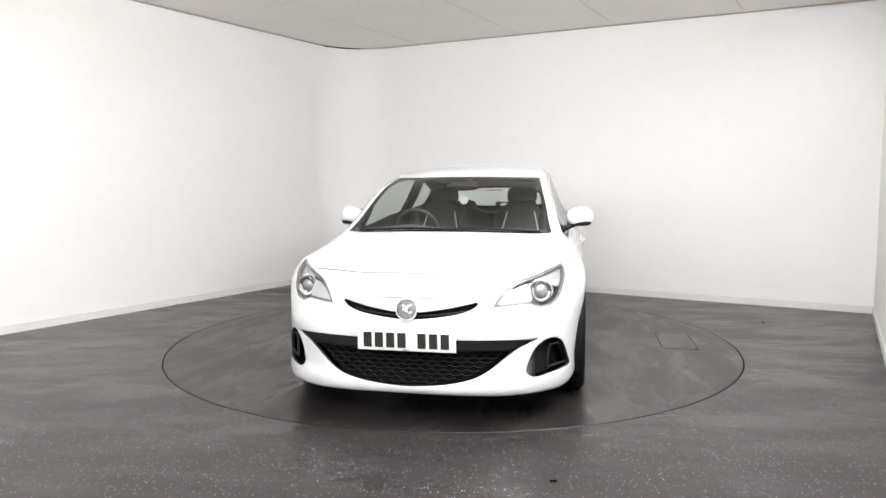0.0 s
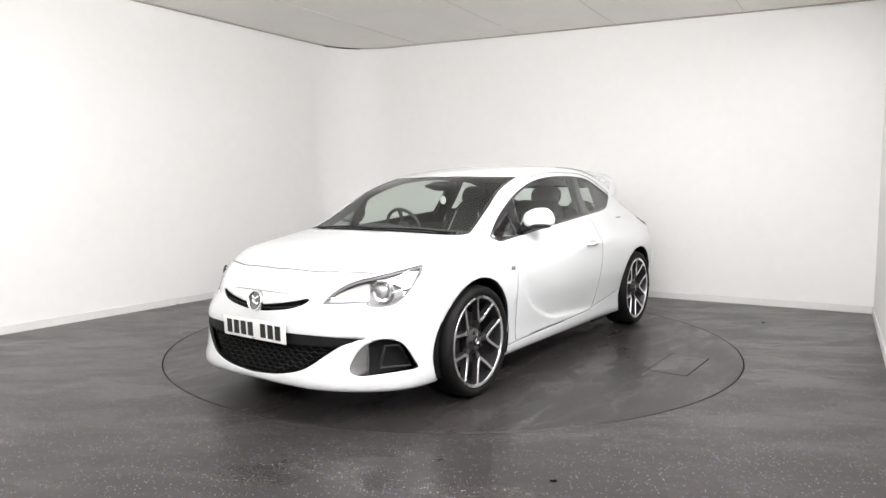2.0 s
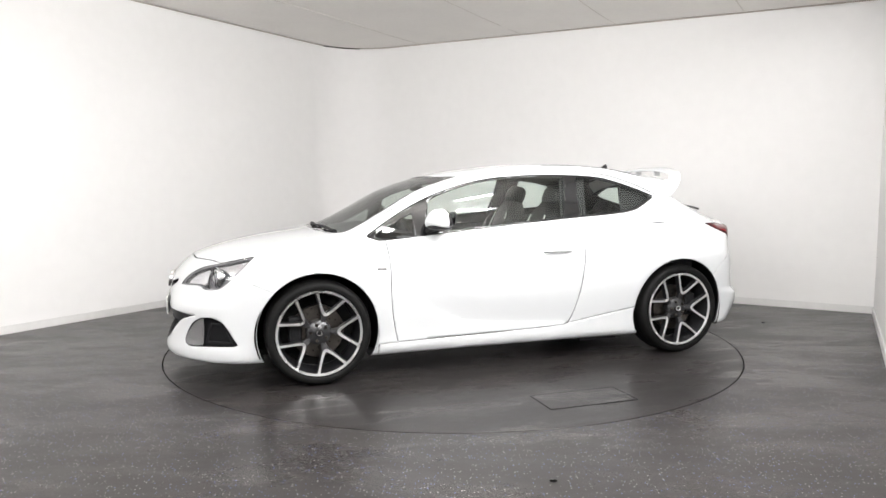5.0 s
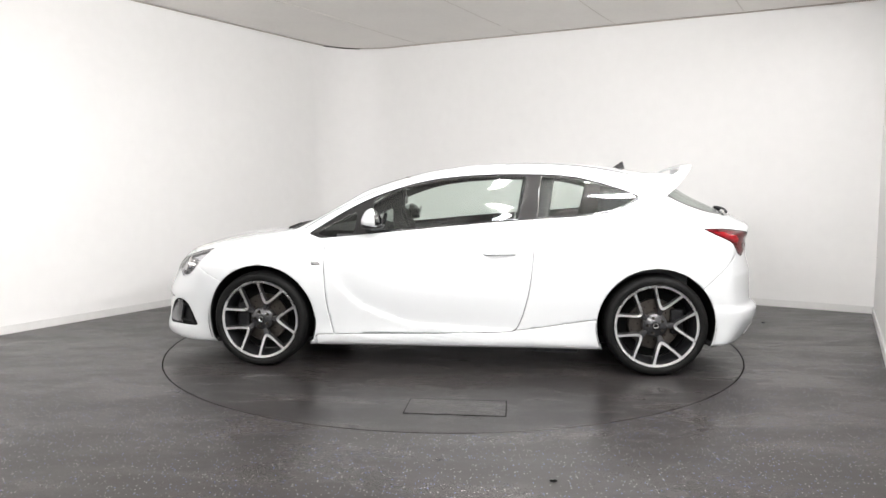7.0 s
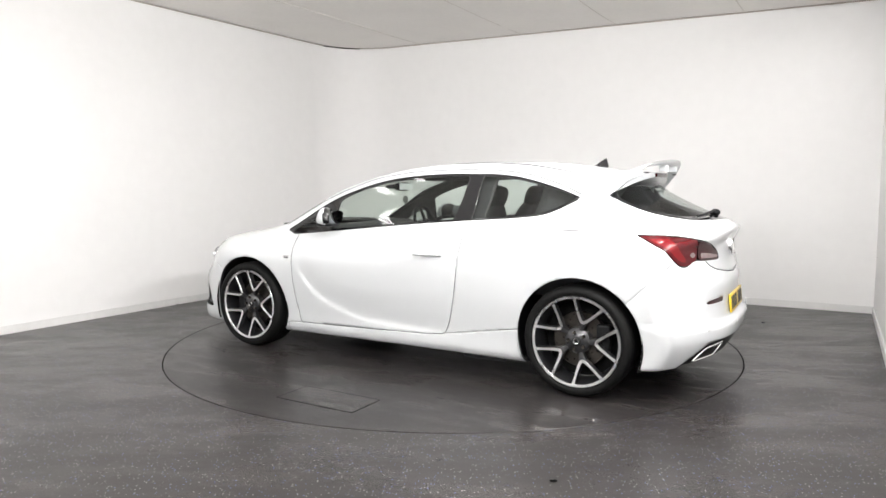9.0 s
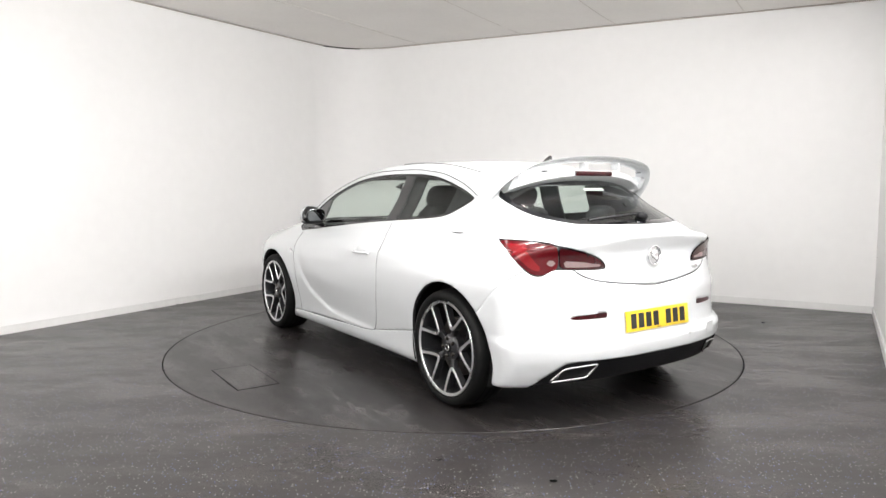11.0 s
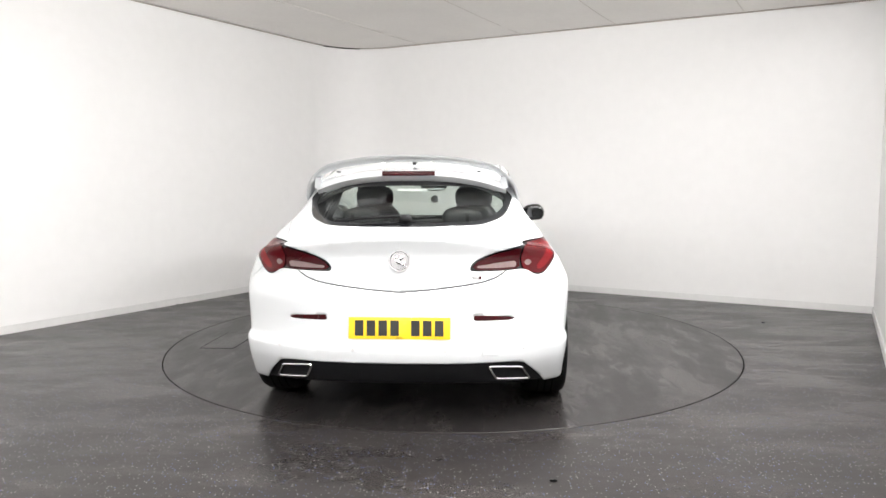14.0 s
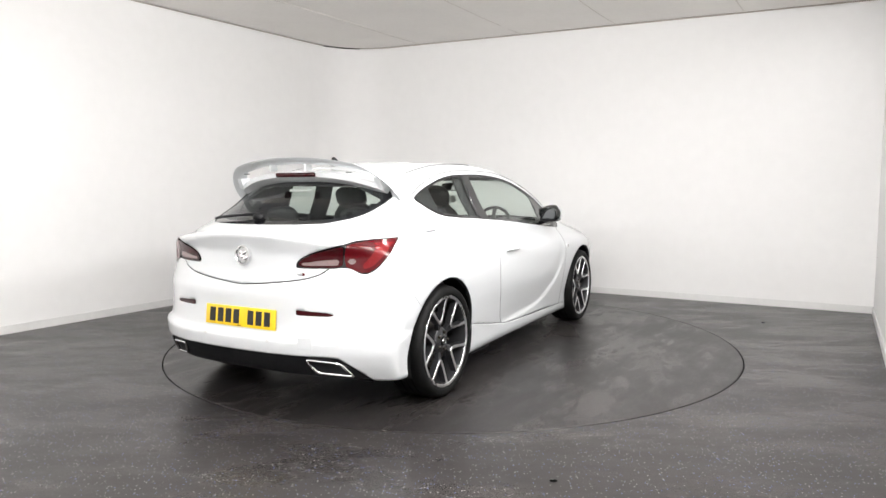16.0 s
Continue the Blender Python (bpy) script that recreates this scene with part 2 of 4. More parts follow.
def build_studio():
    corner = wall_outline()
    far = [(U0, V0)] + corner + [(U1, V1)]
    high = lambda x, y: 3.34
    strip("wall_north", far, -0.05, high, 0.2, WALL, "smooth matt white studio wall with a rounded corner", "wall", True)
    strip("wall_east", [(U1 - 0.001, V1), (U0, V1)], -0.05, high, 0.2, WALL, "plain matt white side wall of the studio", "wall")
    strip("wall_south", [(U0, V1 + 0.2), (U0, V0 - 0.2)], -0.05, high, 0.2, WALL, "plain matt white wall closing the studio", "wall")
    t = 0.014
    face = [(U0, V0 + t)] + [(U1 - CORNER + (CORNER - t) * math.sin(math.pi / 2 * i / 12), V0 + CORNER - (CORNER - t) * math.cos(math.pi / 2 * i / 12)) for i in range(13)] + [(U1 - t, V1 - t)]
    strip("baseboard", face, 0.0, 0.072, t - 0.002, SKIRT, "low painted white skirting board along the wall", "skirting", True)
    strip("baseboard_east", [(U1 - t, V1 - t), (U0, V1 - t)], 0.0, 0.072, t - 0.002, SKIRT, "low painted white skirting board along the side wall", "skirting")

    # ceiling: a stretched fabric sheet, slightly slack between its seams
    nu, nv = 90, 70
    verts, faces = [], []
    ga = 0.012
    for i in range(nu + 1):
        for j in range(nv + 1):
            u, v = U0 + ga + (U1 - U0 - 2 * ga) * i / nu, V0 + ga + (V1 - V0 - 2 * ga) * j / nv
            # pull the far corner in to the rounded wall
            cu, cv = u - (U1 - CORNER), (V0 + CORNER) - v
            if cu > 0 and cv > 0:
                d = math.hypot(cu, cv)
                if d > CORNER - 0.015:
                    u, v = U1 - CORNER + cu / d * (CORNER - 0.015), V0 + CORNER - cv / d * (CORNER - 0.015)
            p = room(u, v)
            slack = 0.012 * math.sin(3.1 * u) * math.sin(2.3 * v) + 0.01 * noise.noise(Vector((u * 1.7, v * 1.7, 0)))
            edge = min(u - U0, U1 - u, v - V0, V1 - v)
            verts.append((p.x, p.y, ceiling_z(p.x, p.y) + slack * min(1, edge / 0.6)))
            if i < nu and j < nv:
                a = i * (nv + 1) + j
                faces.append((a, a + 1, a + nv + 2, a + nv + 1))
    c = raw("ceiling", verts, faces, FABRIC)
    s = c.modifiers.new("sheet", "SOLIDIFY")
    s.thickness, s.offset = 0.006, 1
    tagged(c, "stretched cream fabric ceiling with faint seams", "ceiling", kind="structure")
    for k, v in enumerate((-2.15, -0.68, 0.5, 1.84)):
        pts = []
        for i in range(41):
            u = U0 + 0.05 + (U1 - U0 - 0.1) * i / 40
            p = room(u, v + 0.02 * math.sin(u * 2))
            pts.append((p.x, p.y, ceiling_z(p.x, p.y) - 0.010))
        tagged(part("ceiling_seam", tube(pts, 0.006, 5, 0.5), SEAM), "stitched seam of the fabric ceiling", "seam", "ceiling seams", "structure")
    edge_path = [(u, V0 + 0.004) for u in np.linspace(U0 + .02, U1 - CORNER - .02, 30)] + [(U1 - CORNER + (CORNER - .006) * math.sin(a), V0 + CORNER - (CORNER - .006) * math.cos(a)) for a in np.linspace(.03, math.pi / 2 - .03, 24)] + [(U1 - .004, v) for v in np.linspace(V0 + CORNER + .02, V1 - .03, 30)]
    rim = []
    for u, v in edge_path:
        p = room(u, v)
        rim.append((p.x, p.y, ceiling_z(p.x, p.y) - 0.006))
    tagged(part("trim", tube(rim, 0.006, 5), TAUPE), "thin taupe edge of the fabric ceiling", "trim", kind="structure")
    # dark wavy rod that puts in the shadow line of the gap at the corner
    dark = [(x, y, z - .005 - .004 * noise.noise(Vector((x * 9, y * 9, 0)))) for x, y, z in rim[33:45]]
    tagged(part("trim", tube(dark, 0.008, 5), DARK), "dark rod drawing the shadowed gap along the rounded ceiling edge", "trim", kind="structure")
    top = bmesh.new()
    top.faces.new([top.verts.new(room(u, v, 3.34)) for u, v in ((U0 - .2, V0 - .2), (U1 + .2, V0 - .2), (U1 + .2, V1 + .2), (U0 - .2, V1 + .2))])
    bmesh.ops.solidify(top, geom=top.faces[:], thickness=0.1)
    tagged(part("roof_slab", top, DARK, None, smooth=False), "dark roof slab above the fabric ceiling", "slab", kind="structure")

    # floor with a round pit for the turntable
    n, r = 144, 2.250
    verts, faces = [], []
    for i in range(n):
        a = 2 * math.pi * i / n
        d = Vector((math.cos(a), math.sin(a), 0))
        du, dv = d.dot(AU), d.dot(AV)
        far_r = min(abs((U1 + 0.1 if du > 0 else U0 - 0.1) / du) if abs(du) > 1e-6 else 99, abs((V1 + 0.1 if dv > 0 else V0 - 0.1) / dv) if abs(dv) > 1e-6 else 99)
        for q in (d * r - Vector((0, 0, 0.08)), d * r, d * (r + (far_r - r) * 0.3), d * far_r):
            verts.append(q)
        b, c2 = 4 * i, 4 * ((i + 1) % n)
        for k in range(3):
            faces.append((b + k, b + k + 1, c2 + k + 1, c2 + k))
    for su, sv in ((U1 + .1, V0 - .1), (U1 + .1, V1 + .1), (U0 - .1, V0 - .1), (U0 - .1, V1 + .1)):
        near = sorted(range(n), key=lambda i: (Vector(verts[4 * i + 3]) - room(su, sv)).length)[:2]
        verts.append(room(su, sv))
        faces.append((4 * near[0] + 3, 4 * near[1] + 3, len(verts) - 1))
    tagged(raw("floor", verts, faces, FLOOR, smooth=False), "dark grey speckled vinyl floor with damp streaks", "floor", kind="structure")
    pit = bmesh.new()
    bmesh.ops.create_circle(pit, cap_ends=True, segments=96, radius=2.3, matrix=Matrix.Translation((0, 0, -0.078)))
    tagged(part("turntable_pit", pit, DARK, smooth=False), "dark pit under the turntable", "pit", kind="structure")
    for x, y in ((-2.97, 1.61), (0.43, -2.81), (2.88, 0.6)):
        s = blob((x, y, 0.004), (0.018, 0.009, 0.005), 2.0, 10)
        tagged(part("floor_debris", s, DARK), "small dark scrap lying on the vinyl floor", "debris", "scraps on the floor")


def build_panel(x, y, power):
    z = ceiling_z(x, y) - 0.03
    m = Matrix.Translation((x, y, z)) @ Matrix.Rotation(math.atan2(AU.y, AU.x), 4, "Z")
    e = new("ceiling_light")
    e.matrix_world = m
    tagged(e, "slim white LED panel lamp under the fabric ceiling", "ceiling lamp", "ceiling lamps")
    fr = merge(box(0.54, 0.03, 0.04, Matrix.Translation((0, 0.105, 0))), box(0.54, 0.03, 0.04, Matrix.Translation((0, -0.105, 0))),
               box(0.03, 0.18, 0.04, Matrix.Translation((0.255, 0, 0))), box(0.03, 0.18, 0.04, Matrix.Translation((-0.255, 0, 0))))
    part("frame", fr, SKIRT, e, smooth=False)
    part("diffuser", box(0.48, 0.18, 0.01), GLOW, e, "glowing white diffuser", smooth=False)
    la = bpy.data.lights.new("panel_light", "AREA")
    la.shape, la.size, la.size_y, la.energy, la.color = "RECTANGLE", 0.46, 0.16, power, (1.0, 0.992, 0.98)
    ob = new("panel_light", la)
    ob.matrix_world = m @ Matrix.Translation((0, 0, -0.012))


def build_fill_strip(u, v, turn, power):
    """A strip lamp added out of view on the near walls as fill, aimed across the room."""
    p = room(u, v, 2.52)
    base = math.atan2(AU.y, AU.x) + radians(turn)
    m = Matrix.Translation(p) @ Matrix.Rotation(base, 4, "Z")
    e = new("fill_lamp")
    e.matrix_world = m
    tagged(e, "long white strip lamp added out of view as fill light", "wall lamp", "wall lamps")
    part("housing", box(0.05, 1.34, 0.26, Matrix.Translation((-0.03, 0, 0)), 0.01, 2), SKIRT, e)
    part("diffuser", box(0.012, 1.30, 0.22), GLOW, e, "glowing white diffuser", smooth=False)
    la = bpy.data.lights.new("fill_strip_light", "AREA")
    la.shape, la.size, la.size_y, la.energy, la.color = "RECTANGLE", 1.28, 0.20, power, (1.0, 0.992, 0.98)
    ob = new("fill_strip_light", la)
    ob.matrix_world = m @ Matrix.Translation((0.012, 0, 0)) @ Matrix.Rotation(radians(-90), 4, "Z") @ Matrix.Rotation(radians(90), 4, "X")


GLOW = glow("panel_glow", (1.0, 0.992, 0.98), 6.0)
build_studio()
for px, py, pw in PANELS:
    build_panel(px, py, pw)
for su, sv, st, sw in FILL_STRIPS:
    build_fill_strip(su, sv, st, sw)


# ---------------------------------------------------------------- turntable
def build_turntable():
    e = new("turntable")
    tagged(e, "round grey vinyl turntable flush with the floor", "turntable")
    prof = [(0.0005, -0.06), (2.236, -0.06), (2.238, -0.002), (2.236, 0.0), (1.6, 0.0), (0.8, 0.0), (0.0005, 0.0)]
    bm = lathe(prof, 160)
    bmesh.ops.transform(bm, matrix=Matrix.Rotation(math.pi / 2, 4, "X"), verts=bm.verts)
    part("deck", bm, TABLE, e)
    part("rim", merge(lathe([(2.2385, -0.004), (2.2490, -0.004), (2.2490, -0.03), (2.2385, -0.03), (2.2385, -0.004)], 160)), DARK, e).matrix_local = Matrix.Rotation(math.pi / 2, 4, "X")
    off = Matrix.Translation((-0.112, 0.181, 0))
    part("hatch", box(0.56, 0.26, 0.002, off @ Matrix.Translation((-0.085, 1.64, 0.0015)), 0.0005, 1), TABLE, e, "flush access hatch in the turntable", smooth=False)
    for sx, sy, x, y in ((0.57, 0.006, -0.085, 1.773), (0.57, 0.004, -0.085, 1.507), (0.006, 0.26, -0.368, 1.64), (0.003, 0.26, 0.198, 1.64)):
        part("hatch_edge", box(sx, sy, 0.003, off @ Matrix.Translation((x, y, 0.0012))), DARK, e, smooth=False)
    return e


turntable = build_turntable()


# ---------------------------------------------------------------- form of the car
def spline(*pts):
    """A smooth curve through (a, b) pairs, as a function on arrays."""
    p = np.array(sorted(pts), float)
    h, d = np.diff(p[:, 0]), np.diff(p[:, 1]) / np.diff(p[:, 0])
    m = np.empty(len(p))
    m[0], m[-1] = d[0], d[-1]
    same = d[:-1] * d[1:] > 0
    w1, w2 = 2 * h[1:] + h[:-1], h[1:] + 2 * h[:-1]
    m[1:-1] = np.where(same, (w1 + w2) / np.where(same, w1 / np.where(d[:-1] == 0, 1, d[:-1]) + w2 / np.where(d[1:] == 0, 1, d[1:]), 1), 0)
    tx = np.linspace(p[0, 0], p[-1, 0], 900)
    i = np.clip(np.searchsorted(p[:, 0], tx) - 1, 0, len(h) - 1)
    s = (tx - p[i, 0]) / h[i]
    ty = (1 + 2 * s) * (1 - s) ** 2 * p[i, 1] + s * (1 - s) ** 2 * h[i] * m[i] + s * s * (3 - 2 * s) * p[i + 1, 1] + s * s * (s - 1) * h[i] * m[i + 1]
    return lambda q: np.interp(q, tx, ty)


def step(a, b, v):
    s = np.clip((v - a) / (b - a), 0, 1)
    return s * s * (3 - 2 * s)


def smax(a, b, k):
    return np.maximum(a, b) + np.maximum(k - np.abs(a - b), 0) ** 2 / (4 * k)


# Car space: x forward, y to the car's left, z up, origin on the ground midway between the axles.
TOP = spline((-2.6, .98), (-2.12, 1.005), (-2.03, 1.045), (-1.87, 1.115), (-1.69, 1.205), (-1.58, 1.28), (-1.50, 1.335), (-1.36, 1.368), (-1.2, 1.396), (-.89, 1.431),
             (-.54, 1.443), (-.22, 1.434), (.2, 1.386), (.48, 1.323), (.69, 1.252), (.976, 1.100), (1.13, 1.018), (1.22, .978), (1.30, .960), (1.47, .936), (1.7, .903), (1.88, .866),
             (2.0, .832), (2.13, .782), (2.22, .735), (2.5, .55))
BOW = spline((-2.3, -.55), (-1.5, -.5), (-.6, 0), (0, .08), (.5, .23), (1.1, .19), (1.5, .12), (2.4, .15))
CROWN = spline((-2.3, .10), (-1.4, .14), (-.6, .10), (.3, .07), (.8, .03), (1.2, .03), (1.6, .055), (2.0, .09), (2.4, .12))
BELT = spline((-2.3, 1.10), (-1.03, 1.07), (-.5, 1.033), (.5, .94), (.95, .905), (1.3, .88), (2.4, .80))
SIDE = spline((.08, .78), (.15, .825), (.21, .848), (.28, .850), (.42, .868), (.56, .886), (.70, .892), (.80, .880), (.88, .852), (.94, .818), (.99, .793), (1.10, .735), (1.22, .688), (1.34, .628), (1.42, .56), (1.5, .45))
PLANHIGH = spline((-2.3, -.16), (-1.66, -.095), (-1.28, -.110), (-.6, -.045), (0, -.012), (.5, -.008), (1.0, -.018), (1.4, -.04), (1.8, -.09), (2.4, -.25))
PLANLOW = spline((-2.3, -.03), (-1.9, -.01), (-1.35, .028), (-.9, .012), (-.4, 0), (.3, 0), (.9, .008), (1.35, .022), (1.75, .0), (2.4, -.05))
NOSE = spline((.05, 2.24), (.16, 2.285), (.22, 2.292), (.30, 2.272), (.40, 2.262), (.50, 2.26), (.57, 2.258), (.64, 2.245), (.72, 2.205), (.80, 2.14), (.95, 2.0), (1.2, 1.7))
TAIL = spline((.05, 1.98), (.20, 2.06), (.32, 2.13), (.38, 2.15), (.43, 2.152), (.47, 2.11), (.58, 2.10), (.66, 2.10), (.72, 2.085), (.80, 2.065), (.88, 2.06), (.95, 2.085), (1.0, 2.105), (1.06, 2.1), (1.5, 2.0))
BLADE = spline((-.6, .262), (-.4, .268), (.25, .305), (.43, .352), (.64, .445), (.78, .575), (.86, .70), (.95, .86))
FLOORZ = spline((-2.4, .25), (-1.8, .2), (-1.0, .155), (0, .15), (1.0, .148), (1.8, .155), (2.4, .19))


def side_y(x, z):
    zb = BELT(x)
    high = step(.62, .95, z)
    drop = (zb - .98) * high
    y = SIDE(z - drop) + PLANHIGH(x) * step(.72, .98, z) + PLANLOW(x) * (1 - step(.75, 1.0, z))
    # scallop of the lower door above its sweeping blade line
    h = z - BLADE(x)
    y = y - .011 * step(-.006, .020, h) * (1 - step(.02, .24, h)) * step(-.60, -.15, x) * (1 - step(.74, .88, x))
    y = y - .04 * step(1.0, 1.14, z) * (1 - step(-1.75, -1.25, x))
    # ledge of the rear bumper carried round to the wheel arch
    y = y + .018 * (1 - step(.445, .472, z)) * (1 - step(-1.85, -1.66, x))
    # soft crease from the door handle back over the rear haunch
    return y + .010 * np.exp(-((z - .80 - .05 * (-.3 - x)) / .045) ** 2) * (1 - step(-.25, .15, x))


def car_f(p):
    x, y, z = p[..., 0], np.abs(p[..., 1]), p[..., 2]
    side = (y - side_y(x, z)) * .95
    top = (z - TOP(x + BOW(x) * y * y) + CROWN(x) * y * y) * .9
    ny = np.minimum(y, 1.1)
    high = step(.48, .64, z)
    front = (x - NOSE(z) + high * .70 * ny ** 2.6 + (1 - high) * .90 * ny ** 4) / np.sqrt(1 + (2 * ny ** 2) ** 2)
    rear = (-x - TAIL(z) + 0.43 * ny ** 3.2) / np.sqrt(1 + (1.4 * ny ** 2.2) ** 2)
    k = .038 + .06 * step(1.1, 1.5, x)
    f = smax(side, top, k)
    f = smax(f, front, .07)
    f = smax(f, rear, .035)
    return smax(f, FLOORZ(x) - z, .03)


# ---------------------------------------------------------------- skin of the car, cut into panels
def surface(h):
    """A quad mesh of the body's surface on a grid of h metres, with its points drawn onto it."""
    ax = [np.arange(-2.3, 2.42, h), (np.arange(0, 2 * round(1.02 / h)) - round(1.02 / h) + 0.5) * h, np.arange(0.06, 1.54, h)]
    f = np.stack([car_f(np.stack(np.meshgrid(np.array([x]), ax[1], ax[2], indexing="ij"), -1))[0] for x in ax[0]])
    s = f < 0
    n = tuple(k - 1 for k in f.shape)
    acc, cnt = np.zeros((*n, 3)), np.zeros(n)
    for d in range(3):
        e = [(a, b) for a in (0, 1) for b in (0, 1)]
        o1, o2 = [k for k in range(3) if k != d]
        for a, b in e:
            lo = [slice(0, n[k]) for k in range(3)]
            lo[o1], lo[o2] = slice(a, a + n[o1]), slice(b, b + n[o2])
            hi = list(lo)
            hi[d] = slice(1, 1 + n[d])
            f0, f1 = f[tuple(lo)], f[tuple(hi)]
            cross = (f0 < 0) != (f1 < 0)
            w = np.where(cross, f0 / np.where(cross, f0 - f1, 1), 0)
            off = np.zeros((*n, 3))
            off[..., d], off[..., o1], off[..., o2] = w, a, b
            acc += off * cross[..., None]
            cnt += cross
    on = cnt > 0
    index = -np.ones(n, int)
    index[on] = np.arange(on.sum())
    at = np.argwhere(on) + acc[on] / cnt[on][:, None]
    v = np.stack([ax[k][0] + h * at[:, k] for k in range(3)], -1)
    quads = []
    for d in range(3):
        o1, o2 = [k for k in range(3) if k != d]
        lo = [slice(1, n[k]) for k in range(3)]
        lo[d] = slice(0, n[d])
        hi = list(lo)
        hi[d] = slice(1, n[d] + 1)
        for i, j, k in np.argwhere(s[tuple(lo)] != s[tuple(hi)]):
            c = [i + 1, j + 1, k + 1]
            c[d] -= 1
            q = []
            for a, b in ((0, 0), (1, 0), (1, 1), (0, 1)):
                w = list(c)
                w[o1] -= a
                w[o2] -= b
                q.append(index[tuple(w)])
            quads.append(q)
    for _ in range(4):
        v = v - (car_f(v) * .8)[:, None] * slope(v, True)
    q = np.array(quads)
    nrm = np.cross(v[q[:, 2]] - v[q[:, 0]], v[q[:, 3]] - v[q[:, 1]])
    flip = (nrm * slope(v[q].mean(1))).sum(-1) < 0
    q[flip] = q[flip][:, ::-1]
    return v, [tuple(k) for k in q.tolist()]


def slope(p, scaled=False):
    """Outward normals of the body at p."""
    g = np.stack([(car_f(p + d) - car_f(p - d)) / 0.004 for d in np.eye(3) * 0.002], -1)
    size = (g * g).sum(-1, keepdims=True)
    return g / np.maximum(size, 1e-6) if scaled else g / np.sqrt(np.maximum(size, 1e-9))


def cut(v, faces, g):
    """Cuts a mesh where g, given at its points, is nought: points, the faces with g < 0, those with g > 0."""
    g = np.where(np.abs(g) < 1e-5, 1e-5, g)
    v, inside, outside, made = list(map(tuple, v)), [], [], {}
    neg = (g < 0).tolist()
    for f in faces:
        k = sum(neg[i] for i in f)
        if k == len(f):
            inside.append(f)
        elif k == 0:
            outside.append(f)
        else:
            a, b = [], []
            for i, j in zip(f, f[1:] + f[:1]):
                (a if neg[i] else b).append(i)
                if neg[i] != neg[j]:
                    key = (min(i, j), max(i, j))
                    if key not in made:
                        w = g[i] / (g[i] - g[j])
                        made[key] = len(v)
                        v.append(tuple(p + (q - p) * w for p, q in zip(v[i], v[j])))
                    a.append(made[key])
                    b.append(made[key])
            if len(a) > 2:
                inside.append(tuple(a))
            if len(b) > 2:
                outside.append(tuple(b))
    return np.array(v), inside, outside


def used(v, faces):
    """The mesh without its unused points."""
    keep = sorted({i for f in faces for i in f})
    where = {k: n for n, k in enumerate(keep)}
    return v[keep], [tuple(where[i] for i in f) for f in faces]


def loop(pts, n=5):
    """A smooth closed line through pts; a point given twice makes a corner."""
    p = np.array(pts, float)
    out = []
    for i in range(len(p)):
        a, b, c, d = p[i - 1], p[i], p[(i + 1) % len(p)], p[(i + 2) % len(p)]
        if np.allclose(b, c):
            continue
        for s in np.arange(n) / n:
            out.append(.5 * (2 * b + (c - a) * s + (2 * a - 5 * b + 4 * c - d) * s * s + (3 * b - a - 3 * c + d) * s ** 3))
    return np.array(out)


def outline(a, b, poly):
    """Signed distance in a plane to a closed line, negative inside."""
    p = np.stack([a, b], -1)
    dist, odd = np.full(len(p), 9.0), np.zeros(len(p), bool)
    for q, r in zip(poly, np.roll(poly, -1, 0)):
        e = r - q
        w = p - q
        h = np.clip((w @ e) / max(e @ e, 1e-12), 0, 1)
        dist = np.minimum(dist, np.hypot(*(w - h[:, None] * e).T))
        odd ^= ((q[1] > p[:, 1]) != (r[1] > p[:, 1])) & (p[:, 0] < e[0] * (p[:, 1] - q[1]) / (e[1] if e[1] else 1e-9) + q[0])
    return np.where(odd, -dist, dist)


def limited(mask, value):
    return np.where(mask, value, 1.0)


HEADLAMP = loop([(-1.232, .626), (-1.232, .626), (-1.163, .69), (-1.058, .742), (-.912, .774), (-.672, .824), (-.672, .824), (-.70, .768), (-.755, .702), (-.795, .66), (-.845, .626), (-.90, .613), (-.967, .612), (-1.02, .632), (-1.10, .631)])
TAILLAMP = loop([(-.628, .972), (-.628, .972), (-.76, .970), (-.91, .957), (-1.07, .917), (-1.165, .873), (-1.195, .832), (-1.185, .817), (-1.10, .816), (-1.02, .818), (-.93, .820), (-.865, .789), (-.80, .806), (-.72, .885)])
WINDOWS = loop([(1.026, .930), (1.026, .930), (.95, .904), (.90, .901), (.511, .937), (-.068, .992), (-.514, 1.027), (-.888, 1.052), (-1.05, 1.072), (-1.16, 1.113), (-1.288, 1.180), (-1.288, 1.180), (-1.113, 1.246), (-.839, 1.319), (-.539, 1.341), (-.16, 1.337), (.2, 1.298), (.519, 1.206), (.76, 1.094)])
DOORWIN = loop([(.60, .948), (.60, .948), (.30, .972), (-.068, 1.006), (-.44, 1.036), (-.44, 1.036), (-.475, 1.18), (-.50, 1.325), (-.50, 1.325), (-.16, 1.322), (.2, 1.283), (.47, 1.205), (.57, 1.155), (.57, 1.155)])
QUARTERWIN = loop([(-.575, 1.045), (-.575, 1.045), (-.888, 1.068), (-1.04, 1.088), (-1.15, 1.128), (-1.255, 1.182), (-1.255, 1.182), (-1.10, 1.236), (-.84, 1.302), (-.60, 1.324), (-.60, 1.324)])
VENTWIN = loop([(.97, .934), (.97, .934), (.90, .915), (.70, .932), (.70, .932), (.685, 1.08), (.685, 1.08)])
DOOR = loop([(.895, .93), (.893, .88), (.886, .73), (.873, .458), (.832, .238), (.832, .238), (.127, .252), (-.338, .268), (-.44, .305), (-.505, .50), (-.538, .725), (-.541, .894), (-.535, 1.024), (-.53, 1.2), (-.53, 1.2), (0, 1.15), (.5, 1.03), (.80, .96)])
